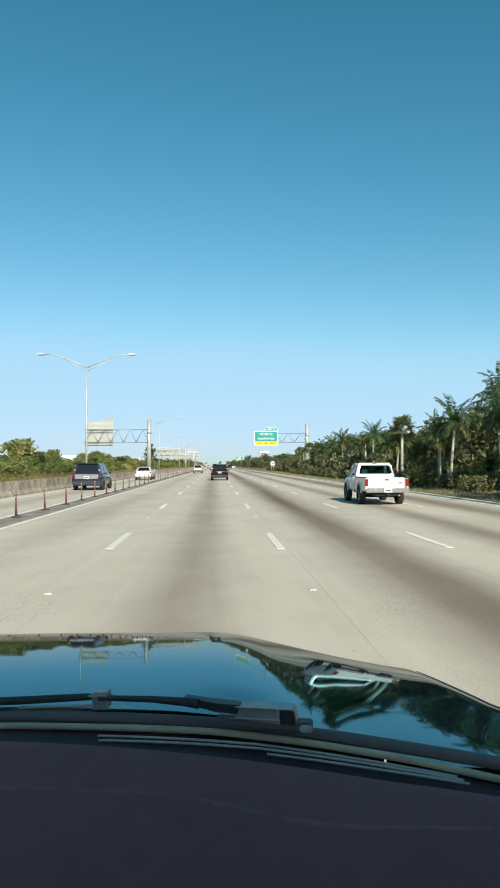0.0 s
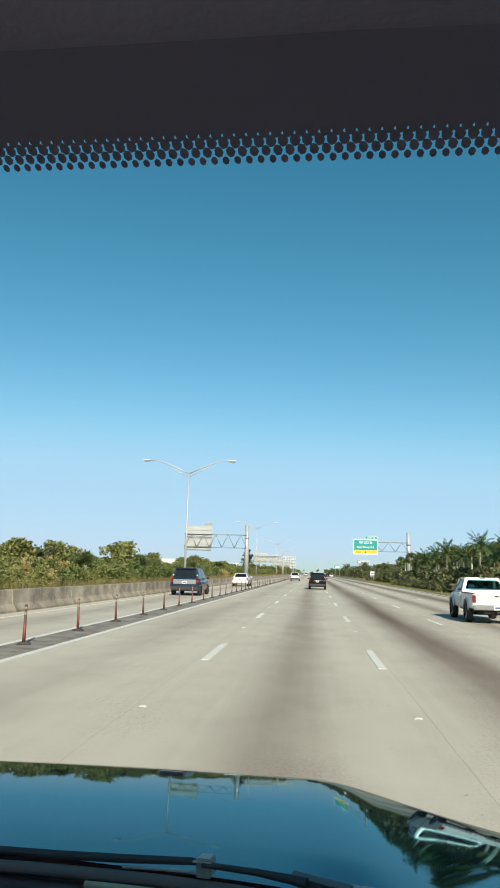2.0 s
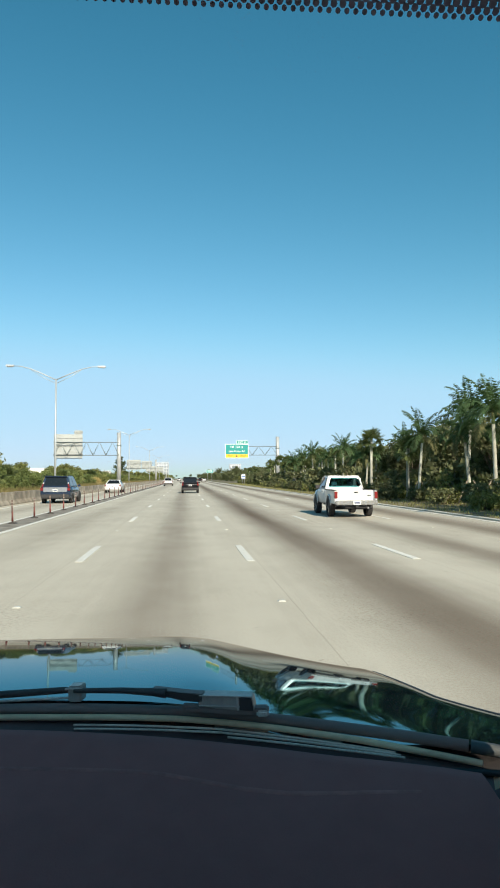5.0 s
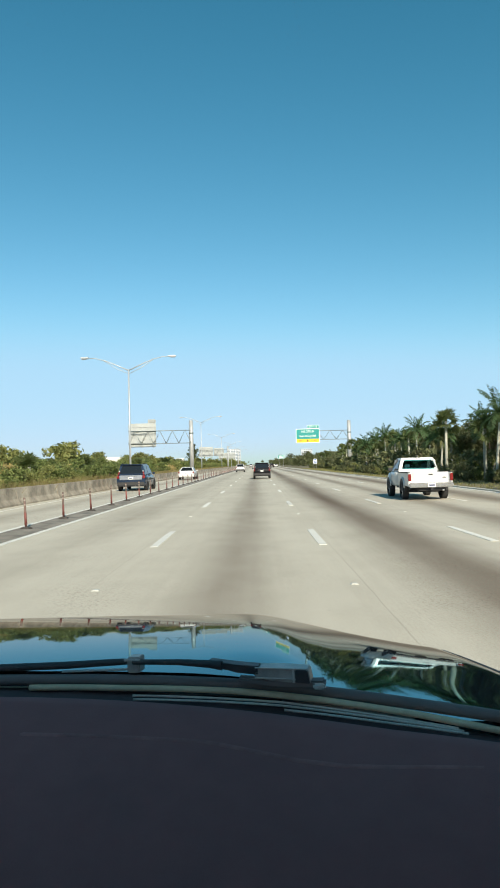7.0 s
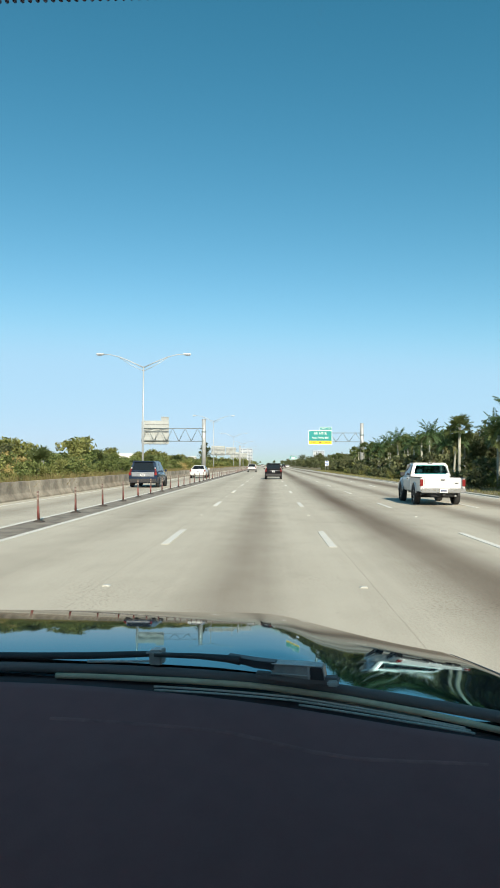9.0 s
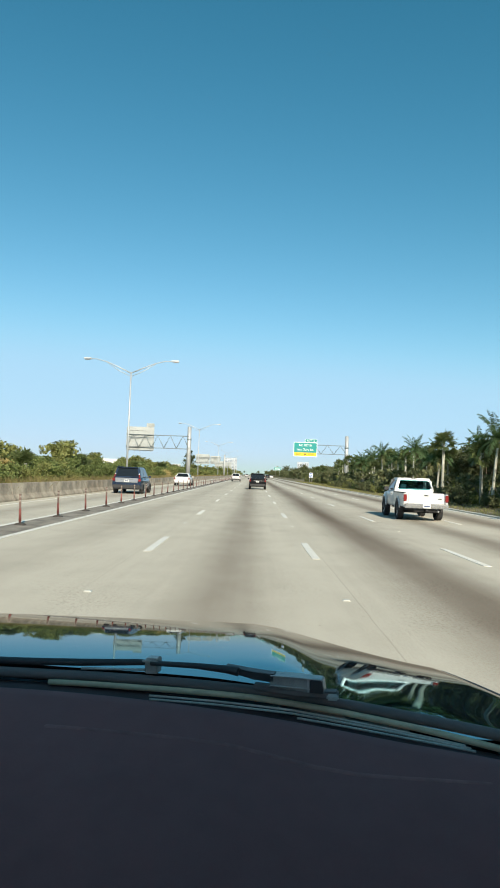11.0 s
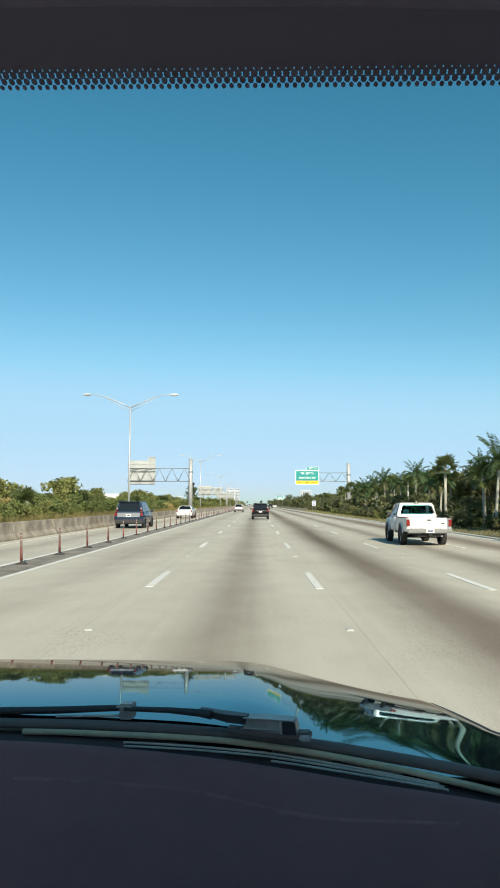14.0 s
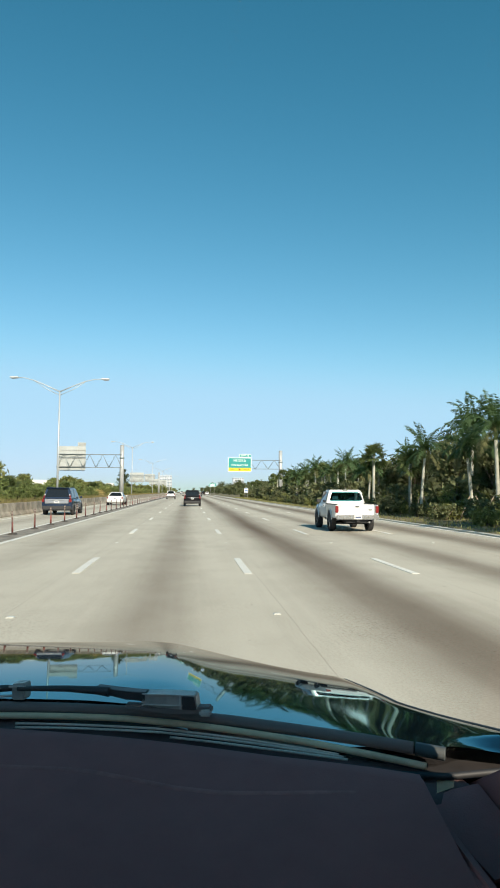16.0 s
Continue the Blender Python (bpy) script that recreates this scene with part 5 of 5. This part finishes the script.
def frond_verts(rng, origin, azim, lift, length, droop, leaflets, width):
    """One feather frond: a curved rib with leaflets on both sides, as narrow blades."""
    out, rib = [], []
    p = np.array(origin, float)
    a = lift
    steps = leaflets
    d_h = np.array([math.cos(azim), math.sin(azim), 0])
    side = np.array([-math.sin(azim), math.cos(azim), 0])
    for k in range(steps + 1):
        rib.append(p.copy())
        d = d_h * math.cos(a) + np.array([0, 0, 1]) * math.sin(a)
        p = p + d * length / steps
        a -= droop / steps * (0.5 + 1.2 * k / steps)
    for k in range(1, steps):
        f = k / steps
        w = width * math.sin(math.pi * min(1, 0.18 + 0.82 * f)) ** 0.6 * rng.uniform(0.8, 1.15)
        d = rib[k + 1] - rib[k]
        d /= np.linalg.norm(d)
        up = np.cross(side, d)
        for s in (-1, 1):
            tip = rib[k] + s * side * w * 0.85 + d * w * 0.55 - np.array([0, 0, 1]) * w * rng.uniform(0.25, 0.95) + up * 0.02
            b = d * length / steps * 0.62
            out += [rib[k] - b, (rib[k] + tip) / 2 - b * 0.8 + up * w * 0.1, tip, (rib[k] + tip) / 2 + b * 0.9 + up * w * 0.1]
    for k in range(steps):
        q = side * 0.03 * (1 - k / steps)
        out += [rib[k] - q, rib[k] + q, rib[k + 1] + q * 0.8, rib[k + 1] - q * 0.8]
    return out


def royal_palm(seed, trunk_h, label, fronds=26, length=2.15):
    rng = np.random.default_rng(seed)
    t = empty("palm_tree", label, "palm tree", "roadside palms")
    lean = rng.uniform(-0.35, 0.35, 2)
    top = (lean[0], lean[1], trunk_h)
    part("trunk", tube([(0, 0, -0.1), (0, 0, 0.25), (lean[0] * 0.2, lean[1] * 0.2, trunk_h * 0.35), (lean[0] * 0.6, lean[1] * 0.6, trunk_h * 0.7), top], [0.20, 0.135, 0.115, 0.11, 0.09], 12), M_PALM_TRUNK, t, "smooth pale grey trunk")
    part("crownshaft", tube([top, (top[0], top[1], trunk_h + 0.5), (top[0], top[1], trunk_h + 1.0)], [0.115, 0.10, 0.05], 10), M_SHAFT, t)
    verts, dry = [], []
    for k in range(fronds):
        az = 2.4 * k + rng.uniform(-0.3, 0.3)
        lift = radians(90 - 112 * (k / fronds) ** 1.05 + rng.uniform(-10, 10))
        (verts if k < fronds - 2 else dry).extend(frond_verts(rng, (top[0], top[1], trunk_h + 0.85), az, lift, length * rng.uniform(0.85, 1.15), radians(84 + rng.uniform(-20, 30)) * (0.5 + 0.5 * min(1.0, 2.0 * k / fronds)), 34, 0.52))
    part("fronds", quads_mesh("fronds", np.array(verts), M_FROND), None, t, "feathery dark green fronds")
    part("dry_fronds", quads_mesh("dry_fronds", np.array(dry), M_FROND_DRY), None, t, "dry hanging lower fronds")
    for k in range(3):
        a = 2 * math.pi * k / 3 + 0.4
        part("stake", tube([(1.05 * math.cos(a), 1.05 * math.sin(a), 0.0), (0.2 * math.cos(a), 0.2 * math.sin(a), 1.55)], 0.04, 6), M_TIMBER, t, "slanting timber brace")
    return t


def cabbage_palm(seed, trunk_h):
    rng = np.random.default_rng(seed)
    t = empty("palm_tree", "slim fan palm with rounded olive crown", "palm tree", "fan palms by the exit sign")
    part("trunk", tube([(0, 0, -0.1), (0.05, 0, trunk_h * 0.5), (0.0, 0.05, trunk_h)], [0.17, 0.125, 0.12], 10), M_PALM_TRUNK, t)
    verts = []
    for k in range(46):
        az, lift = 2.4 * k, radians(88 - 125 * k / 46 + rng.uniform(-10, 10))
        d = np.array([math.cos(az) * math.cos(lift), math.sin(az) * math.cos(lift), math.sin(lift)])
        root = np.array([0, 0.05, trunk_h - 0.05])
        c = root + d * rng.uniform(0.35, 1.0)
        side = np.cross(d, [0, 0, 1.0001])
        side /= np.linalg.norm(side) + 1e-6
        up = np.cross(side, d)
        verts += [root - side * 0.025, root + side * 0.025, c + side * 0.012, c - side * 0.012]
        roll = rng.uniform(-1.1, 1.1)
        side, up = side * math.cos(roll) + up * math.sin(roll), up * math.cos(roll) - side * math.sin(roll)
        for j in range(9):
            a = radians(-80 + 20 * j)
            e = d * math.cos(a) + side * math.sin(a)
            tip = c + e * rng.uniform(0.6, 0.85) - np.array([0, 0, rng.uniform(0.05, 0.35)])
            b = np.cross(e, up) * 0.07
            verts += [c, (c + tip) / 2 - b, tip, (c + tip) / 2 + b]
    part("fronds", quads_mesh("fronds", np.array(verts), M_FROND_SABAL), None, t, "stiff fan-shaped fronds")
    return t


def sea_pine(seed, height):
    rng = np.random.default_rng(seed)
    t = empty("tree", "tall thin feathery pine above the hedge", "tree", "feathery pines")
    bm = tube([(0, 0, -0.1), (0.2, 0, height * 0.5), (0, 0.2, height)], [0.22, 0.14, 0.04], 8)
    centres = []
    for k in range(26):
        z = height * rng.uniform(0.28, 1.0)
        a, rr = rng.uniform(0, 6.28), (1.15 - z / height) * height * 0.26 + 0.4
        tip = (rr * math.cos(a), rr * math.sin(a), z + rr * 0.7)
        tube([(0.1, 0.1, z), tip], [0.05, 0.012], 5, bm)
        centres += [tip, ((tip[0]) * 0.6, tip[1] * 0.6, (z + tip[2]) / 2)]
    part("trunk", bm, M_BARK, t)
    part("needles", quads_mesh("needles", leaf_cards(rng, np.array(centres), np.array([0.5, 0.7, 0.9]), 2600, 0.20), M_NEEDLE), None, t)
    return t


M_FROND_SABAL = leafy("fan_frond", (0.10, 0.125, 0.05), 0.4)

rng = np.random.default_rng(5)


def place(things, spots):
    """Puts the first thing of each kind at its first spot, and copies at the rest."""
    used = set()
    for i, (x, y, z, turn, k) in enumerate(spots):
        m = pose(x, y, z, 0, 0, turn) @ Matrix.Scale(1, 4)
        t = things[i % len(things)]
        if id(t) not in used:
            used.add(id(t))
            t.matrix_basis = m
            t.scale = (k, k, k)
        else:
            c = copy_thing(t, m)
            c.scale = (k, k, k)


def lower_far(spot):
    """The growth beside the road is lower further on."""
    x, y, z, turn, k = spot
    return x + 0.02 * max(y - 45, 0.0), y, z, turn, k * (1 - 0.19 * min(max((y - 42) / 22, 0.0), 1.0))


palms = [royal_palm(11, 6.0, "tall royal palm with pale staked trunk on the verge", 24, 2.75), royal_palm(12, 4.7, "royal palm with drooping fronds on the verge", 21, 2.6), royal_palm(13, 5.3, "royal palm with braced trunk before dark trees", 25, 2.7), royal_palm(14, 4.0, "shorter royal palm with full crown on the verge", 22, 2.5)]
spots = []
y = -120.0
while y < 128:
    spots.append((16.0 + rng.uniform(-0.4, 1.6), y, 0.02, rng.uniform(0, 360), rng.choice((0.75, 0.9, 1.0, 1.2)) * rng.uniform(0.94, 1.06)))
    y += rng.uniform(3.2, 8.5) if y < 44 else rng.uniform(7.0, 15.0)
    if rng.random() < 0.75 and y > 10:
        spots.append((18.4 + rng.uniform(-0.8, 1.2), y - 2.2, 0.02, rng.uniform(0, 360), rng.uniform(0.75, 1.0)))
place(palms, [lower_far(p) for p in spots])

near_oaks = [broad_tree(24, 7.2, 3.4, 7600, M_LEAF_DARK, "dark dense oak close behind the roadside palms", "dark roadside trees", 0.18), broad_tree(25, 6.6, 3.2, 7000, M_LEAF_DARK, "dark leafy tree close behind the verge", "dark roadside trees", 0.17)]
oaks = [broad_tree(21, 7.0, 3.4, 2600, M_LEAF_DARK, "dark dense oak behind the roadside palms", "dark roadside trees", 0.32), broad_tree(22, 6.2, 3.0, 2300, M_LEAF_DARK, "dark green broadleaf tree on the verge", "dark roadside trees", 0.32), broad_tree(23, 8.0, 3.6, 2800, M_LEAF_DARK, "tall dark tree with ragged crown", "dark roadside trees", 0.32)]
spots = []
for y in np.arange(-110, 300, 5.2):
    spots.append((21.5 + rng.uniform(-1.0, 1.4), y + rng.uniform(-1.5, 1.5), 0.02, rng.uniform(0, 360), rng.uniform(0.70, 1.0)))
    if 18 < y < 260:
        spots.append((27 + rng.uniform(-1.5, 2), y + rng.uniform(-2, 2), 0.02, rng.uniform(0, 360), rng.uniform(0.85, 1.15)))
place(near_oaks, [lower_far(p) for p in spots if 0 < p[1] < 70])
place(oaks, [lower_far(p) for p in spots if not 0 < p[1] < 70])

under = [shrub(31, 2.2, 1.8, 1150, M_LEAF_DARK, "low dark shrub under the palms", "understorey shrubs", 0.18), shrub(32, 1.6, 1.5, 1100, M_LEAF_MID, "low green shrub on the verge", "understorey shrubs", 0.14)]
spots = [(18.2 + rng.uniform(-1.2, 1.2), y + rng.uniform(-1, 1), 0.02, rng.uniform(0, 360), rng.uniform(0.9, 1.55)) for y in np.arange(-60, 210, 2.6)]
spots += [(14.7 + rng.uniform(-0.7, 0.9), y + rng.uniform(-1, 1), 0.02, rng.uniform(0, 360), rng.uniform(0.4, 0.72)) for y in np.arange(14, 128, 2.3)]
place(under, spots)

fans = [cabbage_palm(41, 4.2), cabbage_palm(42, 5.2)]
place(fans, [lower_far(p) for p in [(16.5 + rng.uniform(-0.8, 1.4), y, 0.02, rng.uniform(0, 360), rng.uniform(0.9, 1.15)) for y in (47, 58, 63, 74, 82, 86, 93, 99, 105, 110, 114, 119, 122, 126, 132, 144, 151, 159, 187, 192, 199)]])

low_fans = [cabbage_palm(43, 1.9)]
place(low_fans, [(-16.8, 49, 0.0, 40, 0.95), (-18.5, 71, 0.0, 130, 1.05), (-17.4, 96, 0.0, 220, 1.0), (-18.8, 134, 0.0, 300, 1.15)])

hedge = [shrub(51, 2.5, 2.3, 4600, M_LEAF_MID, "olive green hedge shrub behind the barrier", "median hedge", 0.105), shrub(52, 2.8, 2.2, 4600, M_LEAF_GREEN, "tall leafy hedge shrub behind the barrier", "median hedge", 0.115), shrub(53, 2.0, 2.2, 4800, M_LEAF_DRY, "yellowing hedge shrub behind the barrier", "median hedge", 0.10), shrub(54, 2.6, 2.4, 4400, M_LEAF_GREEN, "dark hedge shrub in the median", "median hedge", 0.12)]
spots = []
for y in np.arange(-40, 330, 2.9):
    spots.append((-15.6 + rng.uniform(-1.0, 0.9), y + rng.uniform(-1, 1), 0.0, rng.uniform(0, 360), rng.uniform(0.65, 0.95)))
for y in np.arange(10, 330, 3.6):
    spots.append((-19.5 + rng.uniform(-1.2, 1.2), y + rng.uniform(-1, 1), 0.0, rng.uniform(0, 360), rng.uniform(0.9, 1.2)))
far_hedge = [shrub(55, 2.5, 2.3, 1500, M_LEAF_MID, "olive green hedge shrub far along the barrier", "median hedge", 0.21), shrub(56, 2.6, 2.2, 1500, M_LEAF_GREEN, "leafy hedge shrub far along the barrier", "median hedge", 0.22)]
spots = [spots[i] for i in rng.permutation(len(spots))]
place(hedge, [p for p in spots if 8 < p[1] < 115])
place(far_hedge, [p for p in spots if not 8 < p[1] < 115])

back = [broad_tree(61, 5.6, 3.0, 2200, M_LEAF_MID, "rounded green tree beyond the median hedge", "trees beyond the hedge", 0.31), broad_tree(62, 5.0, 3.0, 2200, M_LEAF_DARK, "dark green tree beyond the median hedge", "trees beyond the hedge", 0.31)]
spots = [(-27 - rng.uniform(0, 9), y + rng.uniform(-3, 3), 0.0, rng.uniform(0, 360), rng.uniform(0.65, 1.0)) for y in np.arange(25, 420, 9.0)]
place(back, spots)
place([sea_pine(71, 11.0), sea_pine(72, 9.5)], [(-33, 345, 0, 10, 1.1), (-36, 365, 0, 80, 1.2), (-30, -262, 0, 140, 0.85), (-27, -249, 0, 60, 0.8)])


def far_woods(name, x0, x1, y0, y1, count, h, material, label):
    r = np.random.default_rng(len(name))
    n = int((y1 - y0) / 7)
    cs = np.stack([r.uniform(x0, x1, n * 3), r.uniform(y0, y1, n * 3), r.uniform(0.15, 0.8, n * 3) * h], 1)
    v = leaf_cards(r, cs, r.uniform(1.2, 2.6, 30), count, 0.55)
    v[:, 2] = np.maximum(v[:, 2], 0.0)
    tagged(part(name, quads_mesh(name, v, material), None), label, "trees", kind="stuff")


far_woods("far_woods_right", 15, 45, 290, 900, 26000, 7.5, M_LEAF_DARK, "distant dark woods beside the highway")
far_woods("far_woods_left", -60, -16, 330, 900, 26000, 5.5, M_LEAF_MID, "distant green scrub left of the highway")
far_woods("horizon_woods", -500, 500, 900, 1300, 22000, 9.0, M_LEAF_DARK, "thin line of woods on the horizon")


def grass_tufts(name, x0, x1, y0, y1, count, h, material, label, width=0.022):
    r = np.random.default_rng(count)
    p = np.stack([r.uniform(x0, x1, count), r.uniform(y0, y1, count), np.full(count, 0.01)], 1)
    a = r.uniform(0, 6.28, count)
    s = np.stack([np.cos(a), np.sin(a), 0 * a], 1) * width
    hh = r.uniform(0.4, 1.2, count)[:, None] * h
    lean = np.stack([r.normal(0, 0.3, count), r.normal(0, 0.3, count), np.ones(count)], 1) * hh
    v = np.stack([p - s, p + s, p + s * 0.3 + lean, p - s * 0.3 + lean], 1).reshape(-1, 3)
    tagged(part(name, quads_mesh(name, v, material), None), label, "grass", kind="stuff")


grass_tufts("verge_grass_right", 11.8, 17.5, 10, 190, 15000, 0.13, M_BLADE, "short dry grass tufts along the right verge")
grass_tufts("median_grass", -14.5, -11.5, 15, 220, 26000, 0.45, M_BLADE, "long yellow-green grass behind the barrier")
grass_tufts("barrier_weeds", -12.2, -11.15, 12, 260, 42000, 0.92, M_WEED, "tall dry weeds that lean over the barrier", 0.011)


# ---------------------------------------------------------------- buildings and skyline
def building(name, at, w, d, storeys, wall, label, category="building", rz=0.0, sh=3.4, bays=8):
    t = empty(name, label, category, at=at, rz=rz)
    h = storeys * sh
    part("wall", box((-w / 2, -d / 2, 0), (w / 2, d / 2, h), 0.05), wall, t)
    part("roof", box((-w / 2 - 0.2, -d / 2 - 0.2, h), (w / 2 + 0.2, d / 2 + 0.2, h + 0.6), 0.05), wall, t)
    for s in range(storeys):
        for k in range(bays):
            x = -w / 2 + w * (k + 0.5) / bays
            part("window", box((x - w / bays * 0.36, -d / 2 - 0.06, s * sh + 1.0), (x + w / bays * 0.36, -d / 2 + 0.02, s * sh + 2.5)), M_FARGLASS, t)
            if d > 20:
                yy = -d / 2 + d * (k + 0.5) / bays
                part("window", box((-w / 2 - 0.06, yy - d / bays * 0.36, s * sh + 1.0), (-w / 2 + 0.02, yy + d / bays * 0.36, s * sh + 2.5)), M_FARGLASS, t)
    return t


building("office_building", (52, -40, 0), 30, 42, 3, M_WALL, "white three-storey building with dark window bands")
building("house", (-48, -170, 0), 24, 12, 2, M_PINK, "pinkish low building beyond the median", rz=8)
building("warehouse", (-70, 330, 0), 36, 14, 1, M_WALL, "low white building beyond the scrub", sh=6, bays=6)
r2 = random.Random(9)
for k in range(16):
    x = 60 + 24 * k + r2.uniform(-8, 8) if k < 9 else -60 - 42 * (k - 9) + r2.uniform(-10, 10)
    building("tower_block" if k % 3 == 0 else "low_block", (x, 1500 + r2.uniform(0, 250), 0), r2.uniform(16, 30), 14, r2.choice((4, 6, 8, 11)) if k % 3 == 0 else r2.choice((3, 4, 5)), M_FAR if k % 2 else M_WALL, "pale distant %s on the skyline" % ("tower block" if k % 3 == 0 else "low-rise block"), bays=5)

# overhead wires that cross the highway
for k, (z, yy) in enumerate(((17.5, -128), (16.2, -126), (14.2, -118))):
    pts = [(x, yy + 0.05 * x, z - 1.8 * (1 - (x / 60) ** 2)) for x in np.linspace(-60, 60, 25)]
    tagged(part("overhead_wire", tube(pts, 0.025, 5), M_WIRE), "thin dark power line hung across the highway", "wire", "power lines")
for x in (-60, 60):
    t = empty("utility_pole", "tall plain pole that carries power lines", "utility pole", "power line poles", at=(x, -124 + 0.05 * x, 0))
    part("pole", tube([(0, 0, 0), (0, 0, 18.2)], [0.2, 0.13], 10), M_STEEL, t)
    part("cross_arm", box((-0.08, -5.0, 17.4), (0.08, 6.8, 17.6), 0.01), M_STEEL, t)
